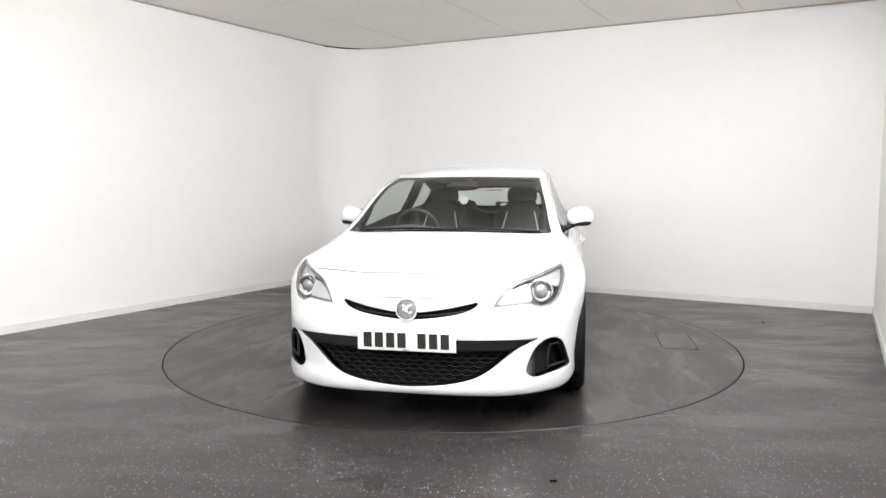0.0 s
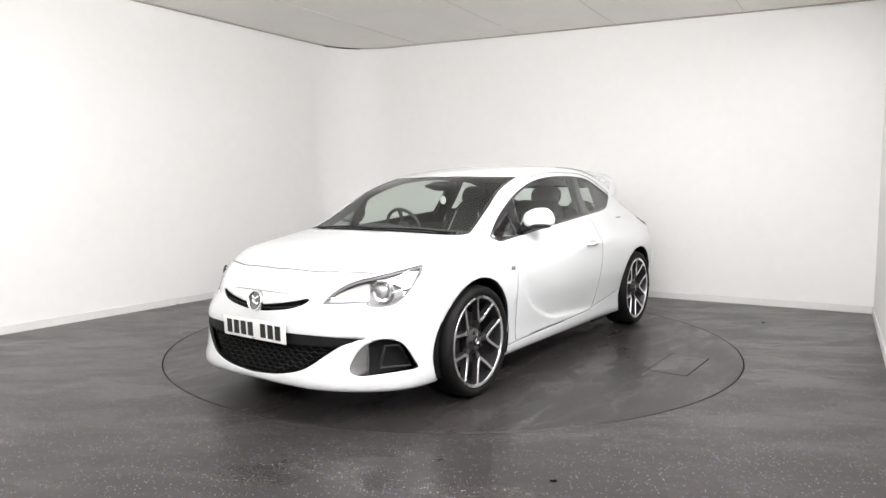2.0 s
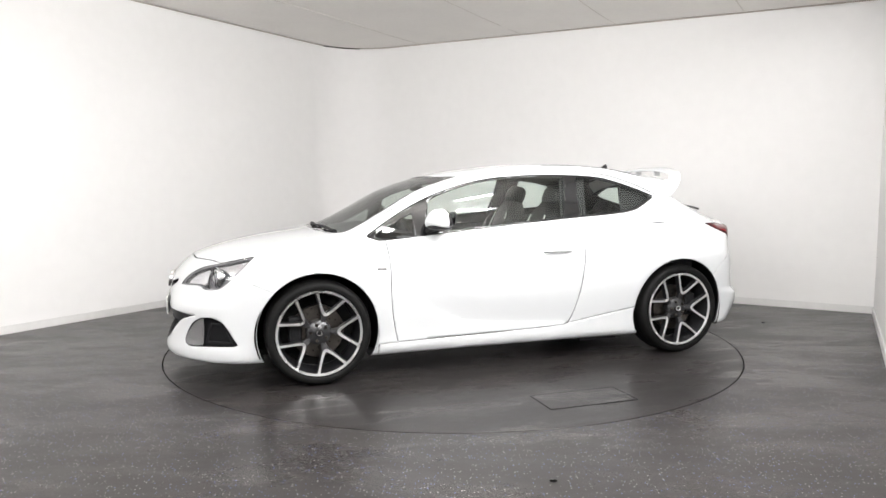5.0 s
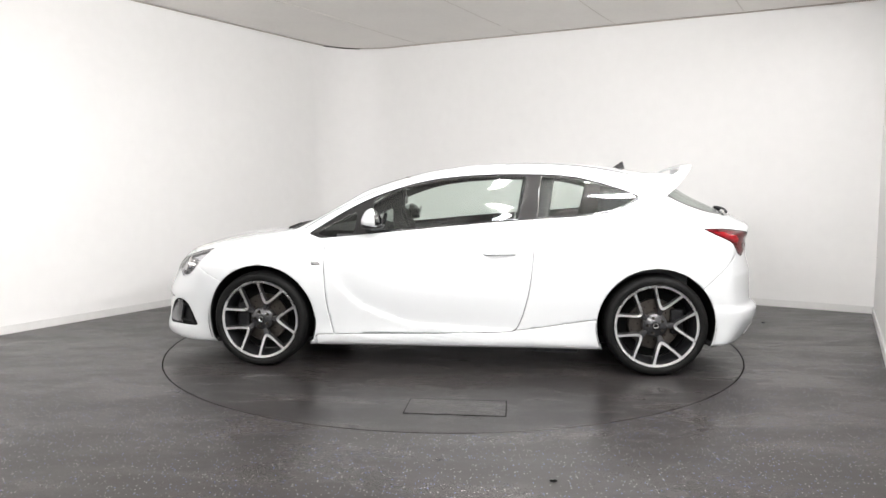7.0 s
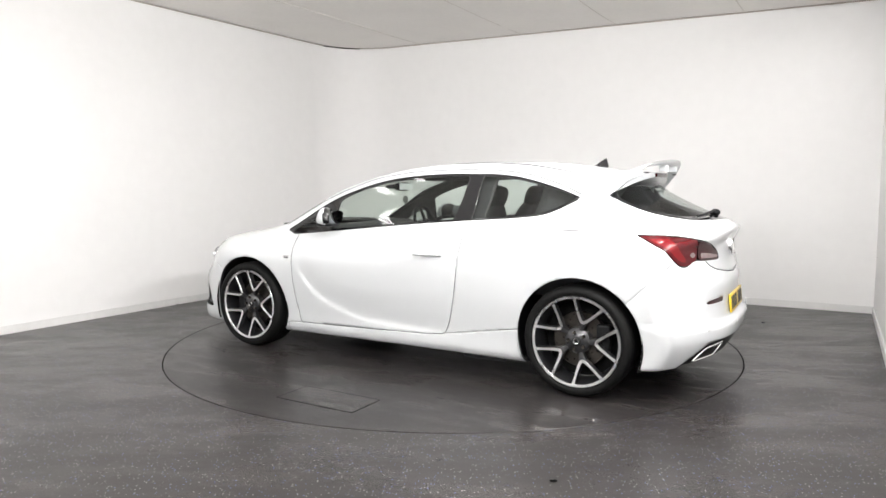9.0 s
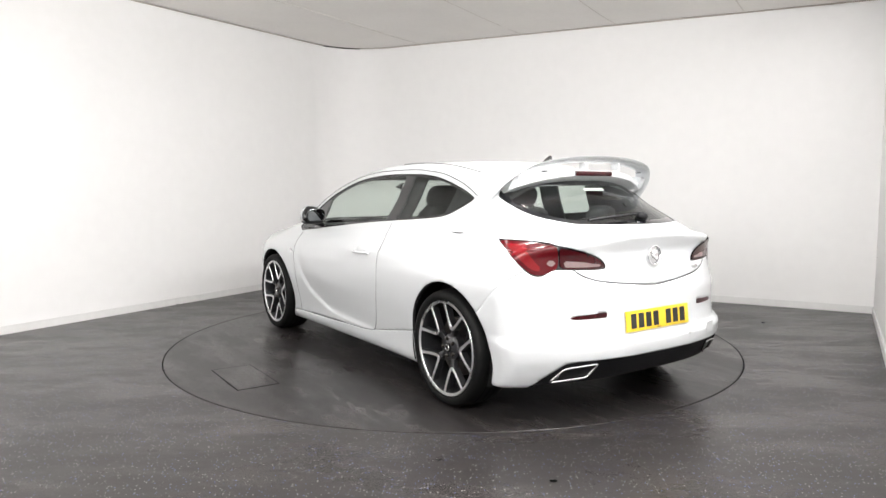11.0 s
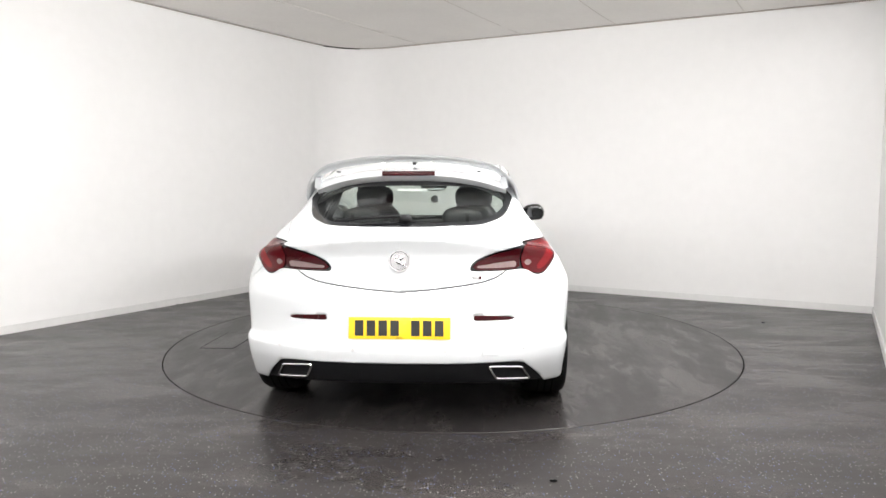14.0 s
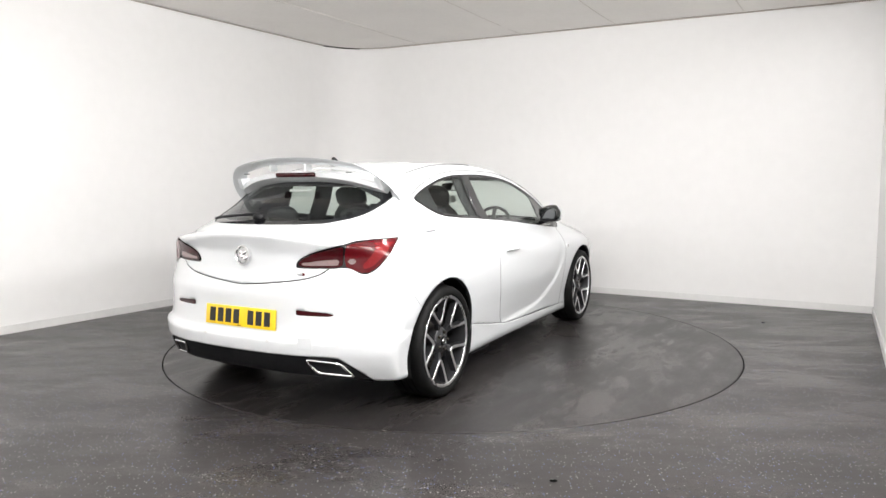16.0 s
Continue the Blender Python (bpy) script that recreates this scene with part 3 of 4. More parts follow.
LOWGRILLE = loop([(-.3, .462), (0, .462), (.375, .469), (.55, .464), (.69, .451), (.69, .451), (.585, .428), (.50, .372), (.42, .312), (.34, .272), (.19, .240), (0, .226), (-.3, .226)])
SLOT = loop([(-.3, .600), (0, .600), (.23, .629), (.378, .662), (.378, .662), (.325, .618), (.21, .588), (0, .566), (-.3, .566)])
FOG = loop([(.605, .295), (.628, .375), (.66, .420), (.71, .447), (.755, .440), (.79, .40), (.825, .270), (.825, .270), (.737, .266), (.65, .262)])
REARWIN = loop([(.598, 1.190), (.598, 1.190), (.572, 1.222), (.52, 1.256), (.38, 1.280), (0, 1.290), (-.3, 1.290), (-.3, 1.043), (0, 1.043), (.322, 1.045), (.44, 1.054), (.545, 1.095)])
TAILGATE = loop([(-.3, .713), (0, .713), (.33, .746), (.47, .775), (.545, .82), (.60, .90), (.655, 1.0), (.68, 1.07), (.64, 1.20), (.60, 1.25), (.3, 1.36), (-.3, 1.36)])
DIFFUSER = loop([(-.3, .357), (0, .357), (.40, .360), (.60, .356), (.66, .325), (.75, .215), (.80, .05), (-.3, .05)])
REFLECTOR = loop([(.612, .566), (.612, .566), (.57, .582), (.52, .590), (.372, .596), (.372, .596), (.38, .568), (.38, .568)])
FLAP = loop([(-1.50, .955), (-1.42, .955), (-1.37, .91), (-1.38, .85), (-1.44, .80), (-1.53, .80), (-1.58, .85), (-1.57, .915)])
BONNETEDGE = spline((0, 2.108), (.27, 2.086), (.467, 2.018), (.55, 1.976), (.63, 1.93), (.8, 1.75))
SCREENFOOT = spline((0, 1.285), (.25, 1.278), (.4, 1.262), (.55, 1.238), (.65, 1.20), (.72, 1.12), (.9, .8))
SCREENHEAD = spline((0, .44), (.3, .41), (.5, .345), (.6, .30), (.7, .25))
SILLSEAM = spline((-1.2, .40), (-.96, .366), (-.338, .273), (.127, .249), (.953, .229), (1.2, .22))


def pieces(v, faces, both=False):
    """A cut-out as (points, faces), or its left and right halves."""
    if not faces:
        return []
    if not both:
        return [used(v, faces)]
    mid = [sum(v[i][1] for i in f) for f in faces]
    return [used(v, [f for f, m in zip(faces, mid) if (m > 0) == side]) for side in (True, False)]


def shell_part(name, mesh, parent, label="", thick=0.02, material=None, lining=None):
    ob = raw(name, *mesh, material or PAINT, parent, label)
    ob.data.materials.append(lining or LINING)
    s = ob.modifiers.new("thickness", "SOLIDIFY")
    s.thickness, s.offset, s.material_offset, s.material_offset_rim = thick, -1, 1, 1
    return ob


def sunk(mesh, depth):
    v, f = mesh
    return v - slope(v) * depth, f


def build_body(car):
    v, rest = surface(0.0175)
    A = lambda: (v[:, 0], np.abs(v[:, 1]), v[:, 2])
    out = {}

    def take(name, value, both=False):
        nonlocal v, rest
        v, hit, left = cut(v, rest, value)
        out[name] = pieces(v, hit, both)
        rest = left

    def drop(value):
        nonlocal v, rest
        v, _, rest = cut(v, rest, value)

    def panel(name, value, gap, both=False):
        """Takes a panel and leaves a shut line of twice the gap round it."""
        nonlocal v, rest
        n = len(v)
        fn = value
        wide = (lambda: gap) if not callable(gap) else gap
        v, hit, left = cut(v, rest, fn() + wide())
        out[name] = pieces(v, hit, both)
        v, _, rest = cut(v, left, fn() - wide())

    # wheel arches
    for wx in (1.3475, -1.3475):
        x, y, z = A()
        drop(limited((y > .5) & (z < .85), np.hypot(x - wx, z - .335) - .382))
    # glazing
    x, y, z = A()
    take("side_glazing", limited((y > .4) & (z > .8), outline(x, z, WINDOWS)), both=True)
    x, y, z = A()
    edge = np.maximum(np.maximum(x - SCREENFOOT(y), SCREENHEAD(y) - x), y - side_y(x, z) + .05)
    take("windscreen", limited((x > 0) & (z > .9), edge))
    x, y, z = A()
    take("rear_window", limited((x < -1.2) & (z > 1.0), outline(y, z, REARWIN)))
    # lamps and openings
    x, y, z = A()
    take("headlamp", limited((x > 1.4) & (y > .3), outline((y - x) / math.sqrt(2), z, HEADLAMP)), both=True)
    x, y, z = A()
    take("tail_lamp", limited((x < -1.4) & (y > .3), outline((y + x) / math.sqrt(2), z, TAILLAMP)), both=True)
    x, y, z = A()
    take("lower_grille", limited((x > 1.7), outline(y, z, LOWGRILLE)))
    x, y, z = A()
    take("upper_grille", limited((x > 1.9), outline(y, z, SLOT)))
    x, y, z = A()
    take("fog_recess", limited((x > 1.6) & (y > .4), outline(y, z, FOG)), both=True)
    x, y, z = A()
    take("diffuser", limited((x < -1.85), outline(y, z, DIFFUSER)))
    x, y, z = A()
    take("reflector", limited((x < -1.8) & (y > .3), outline(y, z, REFLECTOR)), both=True)
    # opening panels and bumpers

    def bonnet():
        x, y, z = A()
        return limited((x > .8) & (z > .72), np.maximum(np.maximum(x - BONNETEDGE(y), SCREENFOOT(y) + .012 - x), y - .68 - .03 * (1.9 - x) / .8))

    def door():
        x, y, z = A()
        return limited(y > .4, outline(x, z, DOOR))

    def sill():
        x, y, z = A()
        return limited((y > .5) & (z < .45), np.maximum(np.maximum(z - SILLSEAM(x), .10 - z), np.maximum(x - .962, -.985 - x)))

    def tailgate():
        x, y, z = A()
        return limited(x < -1.30, np.maximum(outline(y, z, TAILGATE), x + 1.47))

    def rear_bumper():
        x, y, z = A()
        return limited(x < -1.4, np.maximum(x + 1.66 + (z - .60), z - .86))

    def front_bumper():
        x, y, z = A()
        return limited(x > 1.4, np.minimum(1.656 + (z - .613) * 2.2, 1.9) - x)

    def flap():
        x, y, z = A()
        return limited(v[:, 1] < -.5, outline(x, z, FLAP))

    panel("bonnet", bonnet, lambda: np.where(np.abs(v[:, 1]) < .60, .0028, .0008))
    panel("door", door, .0019, True)
    panel("sill", sill, .0010, True)
    panel("tailgate", tailgate, lambda: np.where(v[:, 2] < .85, .0026, .0005))
    panel("rear_bumper", rear_bumper, 0.0)
    panel("front_bumper", front_bumper, 0.0)
    panel("fuel_flap", flap, .0004)
    shell_part("body", used(v, rest), car, "glossy white painted steel body shell")
    for name, label in (("bonnet", ""), ("tailgate", ""), ("rear_bumper", ""), ("front_bumper", ""), ("fuel_flap", "flush rounded fuel filler flap")):
        shell_part(name, out[name][0], car, label)
    for name, key in (("door", "door"), ("side_skirt", "sill")):
        for m in out[key]:
            shell_part(name, m, car)
    # side glazing: gloss-black surround with panes let into it
    for m in out["side_glazing"]:
        gv, gf = sunk(m, .004)
        for name, shape, mt, lab in (("door_window", DOORWIN, WINDOW, "tinted door window"), ("quarter_window", QUARTERWIN, REARGLASS, "dark tinted rear quarter window"), ("vent_window", VENTWIN, DARKPANE, "small fixed front window")):
            gv, hit, gf = cut(gv, gf, outline(gv[:, 0], gv[:, 2], shape))
            pane = raw(name, *used(gv, hit), mt, car, lab)
            pane.visible_shadow = False
        shell_part("window_surround", used(gv, gf), car, "gloss black window surround", .012, GLOSSBLACK)
    # windscreen with black border
    gv, gf = sunk(out["windscreen"][0], .003)
    x, y, z = gv[:, 0], np.abs(gv[:, 1]), gv[:, 2]
    g = np.maximum(np.maximum(x - SCREENFOOT(y) + .045, SCREENHEAD(y) + .03 - x), y - side_y(x, z) + .075)
    gv, hit, left = cut(gv, gf, g)
    pane = raw("windscreen", *used(gv, hit), SCREEN, car, "curved greenish windscreen")
    pane.visible_shadow = False
    shell_part("windscreen_border", used(gv, left), car, "black windscreen border", .006, GLOSSBLACK)
    gv, gf = sunk(out["rear_window"][0], .003)
    y, z = np.abs(gv[:, 1]), gv[:, 2]
    inner = loop([(.55, 1.185), (.49, 1.233), (.36, 1.253), (0, 1.262), (-.3, 1.262), (-.3, 1.060), (0, 1.060), (.30, 1.064), (.43, 1.075), (.52, 1.12)])
    gv, hit, left = cut(gv, gf, outline(y, z, inner))
    pane = raw("rear_window", *used(gv, hit), REARGLASS, car, "dark tinted rear window")
    pane.visible_shadow = False
    shell_part("rear_window_border", used(gv, left), car, "black rear window border", .006, GLOSSBLACK)
    # lamps
    for m in out["headlamp"]:
        build_headlamp(car, m)
    for m in out["tail_lamp"]:
        build_tail_lamp(car, m)
    for m in out["reflector"]:
        raw("reflector", *sunk(m, -.001), DARKRED, car, "narrow red reflector in the rear bumper")
    # grilles and recesses
    build_grille(car, out)
    shell_part("diffuser", sunk(out["diffuser"][0], .012), car, "matt black rear diffuser", .01, BLACK)


def ring_round(side):
    """Thin outer ring about the projector."""
    bm = lathe([(.060, .012), (.064, .016), (.068, .012), (.066, .004), (.060, .004), (.060, .012)], 32)
    bmesh.ops.transform(bm, matrix=Matrix.Translation((1.938, side * .662, .686)) @ Matrix.Rotation(math.radians(18 * side), 4, "Z") @ Matrix.Rotation(math.radians(-90), 4, "Z"), verts=bm.verts)
    return bm


def build_headlamp(car, m):
    hv, hf = m
    side = 1 if hv[:, 1].mean() > 0 else -1
    d = lambda q: (np.abs(q[:, 1]) - q[:, 0]) / math.sqrt(2)
    back = sunk(m, .06)
    lamp = raw("headlamp", *back, SILVER, car, "clear swept-back headlamp with a projector lens")
    lens = raw("lens", *sunk(m, .0015), LENS, lamp, "clear lens cover")
    lens.visible_shadow = False
    # dark bezel ring just behind the lens edge
    g = outline(d(hv), hv[:, 2], HEADLAMP)
    rv, inner, ring = cut(hv, hf, g + .011)
    shell_part("bezel", sunk(used(rv, ring), .006), lamp, "grey lamp bezel", .03, GREYLAMP)
    # dark housing round the projector
    rv, hit, _ = cut(hv, hf, outline(d(hv), hv[:, 2], loop([(-1.0, .742), (-.905, .752), (-.80, .706), (-.80, .668), (-.86, .632), (-.97, .628), (-.99, .66)])))
    raw("housing", *sunk(used(rv, hit), .045), GREYLAMP, lamp, "grey projector housing")
    part("clear_ring", ring_round(side), CHROME, lamp)
    # bright reflectors: inner wedge and outer indicator
    for name, shape, depth in (("reflector_bowl", [(-1.205, .640), (-1.15, .686), (-1.05, .724), (-.985, .738), (-.978, .70), (-.99, .645), (-1.09, .642)], .020),
                               ("indicator", [(-.955, .752), (-.85, .776), (-.70, .809), (-.715, .775), (-.755, .715), (-.80, .712), (-.86, .742)], .018)):
        rv, hit, _ = cut(hv, hf, outline(d(hv), hv[:, 2], loop(shape)))
        if hit:
            raw(name, *sunk(used(rv, hit), depth), SILVER, lamp, "bright silver reflector")
    c = Vector((1.938, side * .662, .686))
    aim = Matrix.Translation(c) @ Matrix.Rotation(math.radians(18 * side), 4, "Z") @ Matrix.Rotation(math.radians(-90), 4, "Z")
    ring = lathe([(.040, .02), (.050, .024), (.055, .014), (.052, -.02), (.040, -.02), (.040, .02)], 28)
    bmesh.ops.transform(ring, matrix=aim, verts=ring.verts)
    part("projector_ring", ring, CHROME, lamp, "chrome projector ring")
    eye = blob((0, 0, 0), (.039, .020, .039), 2.0, 20)
    bmesh.ops.transform(eye, matrix=aim @ Matrix.Translation((0, .008, 0)), verts=eye.verts)
    part("projector_lens", eye, mat("projector_glass", (.35, .36, .38), .03, metal=.6, coat=1.0, grain=.05, scale=20), lamp, "round glassy projector lens")


def build_tail_lamp(car, m):
    tv, tf = m
    d = lambda q: (np.abs(q[:, 1]) + q[:, 0]) / math.sqrt(2)
    lamp = raw("tail_lamp", *sunk(m, .006), GLOSSBLACK, car, "dark red wraparound tail lamp")
    for name, mt, depth, shape in (("brake_lens", REDLAMP, -.002, [(-.640, .967), (-.640, .967), (-.76, .963), (-.90, .949), (-.945, .940), (-.945, .940), (-.952, .88), (-.945, .826), (-.945, .826), (-.865, .797), (-.805, .812), (-.725, .885)]),
                                   ("indicator_lens", DARKRED, -.002, [(-.957, .936), (-.957, .936), (-1.07, .908), (-1.155, .869), (-1.185, .835), (-1.175, .824), (-1.07, .823), (-.962, .826), (-.962, .826)]),
                                   ("reverse_lens", CLEARLAMP, -.0035, [(-.975, .868), (-.975, .868), (-1.08, .858), (-1.165, .845), (-1.165, .845), (-1.168, .832), (-1.168, .832), (-1.08, .832), (-.985, .835), (-.985, .835)]),
                                   ("light_guide", LIGHTRED, -.0032, [(-.67, .950), (-.67, .950), (-.75, .949), (-.79, .946), (-.795, .92), (-.83, .87), (-.865, .83), (-.845, .818), (-.80, .838), (-.735, .90)]),
                                   ("fog_lens", CLEARLAMP, -.0035, [(-.885, .872), (-.885, .872), (-.938, .870), (-.938, .870), (-.936, .842), (-.936, .842), (-.90, .842), (-.90, .842)])):
        rv, hit, _ = cut(tv, tf, outline(d(tv), tv[:, 2], loop(shape)))
        if hit:
            raw(name, *sunk(used(rv, hit), depth), mt, lamp, "milky clear lamp lens" if mt is CLEARLAMP else "bright red lamp lens")


def on_skin(y, z, front=True):
    """The x at which the nose or the tail lies at y, z."""
    a, b = (0.5, 2.6) if front else (-2.6, -0.5)
    for _ in range(36):
        m = (a + b) / 2
        out = car_f(np.array([[m, y, z]]))[0] > 0
        if front:
            a, b = (a, m) if out else (m, b)
        else:
            a, b = (m, b) if out else (a, m)
    return (a + b) / 2


def build_grille(car, out):
    g = raw("lower_grille", *sunk(out["lower_grille"][0], .055), DARK, car, "black lower grille with honeycomb mesh")
    v, f = out["lower_grille"][0]
    v2, _, band = cut(v, f, v[:, 2] - .405)
    shell_part("blade", sunk(used(v2, band), .014), g, "smooth black grille blade", .02, BLACK)
    # honeycomb: short slanted bars in rows
    for row in range(8):
        z = .243 + row * .0215
        bm = bmesh.new()
        width = np.interp(z, [.226, .24, .276, .322, .395, .45], [.02, .16, .30, .385, .48, .57])
        n = int(width / .034)
        for i in range(-n, n + 1):
            y = i * .062 + (.031 if row % 2 else 0)
            if abs(y) > width:
                continue
            pts = []
            for dy, dz in ((-.030, .004), (-.014, -.006), (.014, -.006), (.030, .004)):
                pts.append((on_skin(y + dy, z + dz) - .035, y + dy, z + dz))
            bm = merge(bm, tube(pts, .0042, 5))
        if len(bm.verts):
            part("mesh_bar", bm, RUBBER, g)
    u = raw("upper_grille", *sunk(out["upper_grille"][0], .03), DARK, car, "slim black upper grille slot")
    pts = [(on_skin(y, .583 + .30 * y * y) - .014, y, .583 + .30 * y * y) for y in np.linspace(-.30, .30, 25)]
    part("slat", tube(pts, .006, 6), BLACK, u)
    pts = [(on_skin(y, .676) + .0005, y, .676 - .012 * (y / .37) ** 2) for y in np.linspace(-.37, .37, 33)]
    part("panel_line", tube(pts, .0028, 5), mat("seam_grey", (.10, .10, .10), .6, grain=.1, scale=60), car)
    for m in out["fog_recess"]:
        side = 1 if m[0][:, 1].mean() > 0 else -1
        fv, ff = m
        fog = raw("fog_recess", *sunk(m, .075), BLACK, car, "black air intake set in the bumper corner")
        # white scoop along the inner side of the intake
        a = np.abs(fv[:, 1])
        scoop = fv - slope(fv) * (np.clip((a - .60) / .10, 0, 1) ** 1.4 * .07)[:, None]
        sv, hit, _ = cut(scoop, ff, a - .685 + (fv[:, 2] - .27) * .05)
        if hit:
            raw("scoop", *used(sv, hit), SATIN, fog, "grey satin scoop panel")
        tri = [(.70, .290), (.715, .405), (.76, .405), (.795, .290)]
        ring = [(on_skin(side * y, z) - .035, side * y, z) for y, z in tri]
        part("trim", tube(ring + ring[:1], .008, 6), BLACK, fog)


# ---------------------------------------------------------------- wheels
def build_wheel(car, x, side):
    """A 20-inch wheel; its outer face looks along +y before it is turned for the right side."""
    lip = [(.236, -.10), (.246, -.02), (.252, .02), (.2555, .033), (.272, .036), (.275, .030), (.275, .0), (.270, -.19), (.250, -.19), (.238, -.10), (.236, -.10)]
    w = part("wheel", lathe(lip, 72), GRAPHITE, car, "twenty-inch alloy wheel with machined faces and low tyre")
    w.matrix_local = pose(x, side * .862, .335, 0, 0, 0 if side > 0 else 180)
    part("rim_lip", lathe([(.2555, .0335), (.2575, .0375), (.271, .0395), (.2735, .036), (.272, .033), (.2555, .0335)], 72), MACHINED, w, "bright machined rim edge")
    tyre = [(.272, .028), (.277, .040), (.288, .046), (.305, .047), (.320, .040), (.330, .022), (.3345, -.005), (.3352, -.075), (.3345, -.145), (.330, -.175), (.318, -.192), (.285, -.198), (.272, -.185), (.268, -.08), (.272, .028)]
    t = part("tyre", lathe(tyre, 96), RUBBER, w, "low-profile black rubber tyre")
    for h in (-.035, -.075, -.115):
        part("tread_groove", lathe([(.3353, h - .004), (.3358, h - .003), (.3358, h + .003), (.3353, h + .004)], 72), DARK, t)
    base = math.pi if side > 0 else 0.0
    for k in range(5):
        a0 = base + k * 2 * math.pi / 5
        polar = lambda r, a, y: (r * math.cos(a0 + a), y, r * math.sin(a0 + a))
        # graphite stem from the hub
        bm = bmesh.new()
        rows = []
        for r, half, y in ((.045, .34, .008), (.070, .25, .004), (.095, .21, .008), (.118, .22, .015), (.128, .20, .017)):
            rows.append([bm.verts.new(polar(r, s * half, y - dy)) for s, dy in ((-1, .03), (-.8, .004), (0, 0), (.8, .004), (1, .03))])
        for p, q in zip(rows, rows[1:]):
            for i in range(4):
                bm.faces.new((p[i], p[i + 1], q[i + 1], q[i]))
        spoke = part("spoke", bm, GRAPHITE, w, "forked graphite spoke with a machined face")
        # machined fork: two arms that run to the rim from one rounded crotch
        for name, mt, lift, wide in (("spoke_side", GRAPHITE, -.004, 1.12), ("machined_face", MACHINED, 0.0, .74)):
            bm = bmesh.new()
            line = []
            for i in range(29):
                l = .0915 * (i - 14) / 14
                line.append((.088 + math.sqrt(.0011 + (1.68 * l) ** 2), l))
            rows = []
            for i, (r, l) in enumerate(line):
                (ra, la), (rb, lb) = line[max(i - 1, 0)], line[min(i + 1, 28)]
                d = Vector((rb - ra, lb - la)).normalized()
                q = min(max((r - .12) / .137, 0), 1)
                half = (.0100 + .0035 * (1 - q) ** 2 + .009 * q ** 6) * wide
                y = .018 + .018 * q
                row = []
                for off, dy in ((-half, lift - (.036 if lift else .003)), (-half * .82, lift), (half * .82, lift), (half, lift - (.036 if lift else .003))):
                    rr, ll = r - d.y * off, l + d.x * off
                    row.append(bm.verts.new((rr * math.cos(a0) - ll * math.sin(a0), y + dy, rr * math.sin(a0) + ll * math.cos(a0))))
                rows.append(row)
            for p, q in zip(rows, rows[1:]):
                for i in range(3):
                    bm.faces.new((p[i], p[i + 1], q[i + 1], q[i]))
            part(name, bm, mt, w)
        bolt = lathe([(.0005, .026), (.008, .026), (.010, .022), (.010, .0)], 12)
        bmesh.ops.transform(bolt, matrix=Matrix.Translation((.052 * math.cos(a0 + .63), -.004, .052 * math.sin(a0 + .63))), verts=bolt.verts)
        part("wheel_bolt", bolt, STEEL, w)
    part("hub", lathe([(.0005, .012), (.034, .012), (.040, .008), (.068, .004), (.078, -.006), (.082, -.05)], 40), GRAPHITE, w)
    cap = part("centre_cap", lathe([(.0005, .020), (.022, .0195), (.027, .016), (.028, .008)], 28), BLACK, w)
    part("emblem", lathe([(.013, .0205), (.015, .0225), (.018, .0225), (.0195, .0200)], 24), CHROME, cap)
    disc = part("brake_disc", lathe([(.075, -.055), (.165, -.055), (.168, -.058), (.168, -.085), (.075, -.085)], 56), STEEL, w, "worn steel brake disc")
    for i in range(24):
        a = 2 * math.pi * i / 24
        r = .105 + .024 * (i % 3)
        hole = lathe([(.0005, -.0545), (.005, -.0545), (.005, -.056)], 8)
        bmesh.ops.transform(hole, matrix=Matrix.Translation((r * math.cos(a), 0, r * math.sin(a))), verts=hole.verts)
        part("vent_hole", hole, DARK, disc)
    fx = 1 if x > 0 else -1
    cal = box(.085, .05, .17, Matrix.Translation((.145 * fx * side, -.055, .02)), .018, 3)
    part("caliper", cal, BLACK, w, "black brake caliper")
    part("backing", lathe([(.0005, -.12), (.235, -.12)], 40), DARK, w)


def build_wheel_well(car, x, side):
    prof = [(.40, side * .50), (.40, side * .84), (.386, side * .875)]
    n, rows = 40, []
    bm = bmesh.new()
    for r, y in [(.02, side * .50)] + prof:
        rows.append([bm.verts.new((x + r * math.cos(a), y, .335 + r * math.sin(a))) for a in (math.pi * (-.12 + 1.24 * i / n) for i in range(n + 1))])
    for a, b in zip(rows, rows[1:]):
        for i in range(n):
            bm.faces.new((a[i], a[i + 1], b[i + 1], b[i]))
    part("wheel_arch_liner", bm, DARK, car, "black wheel arch liner")


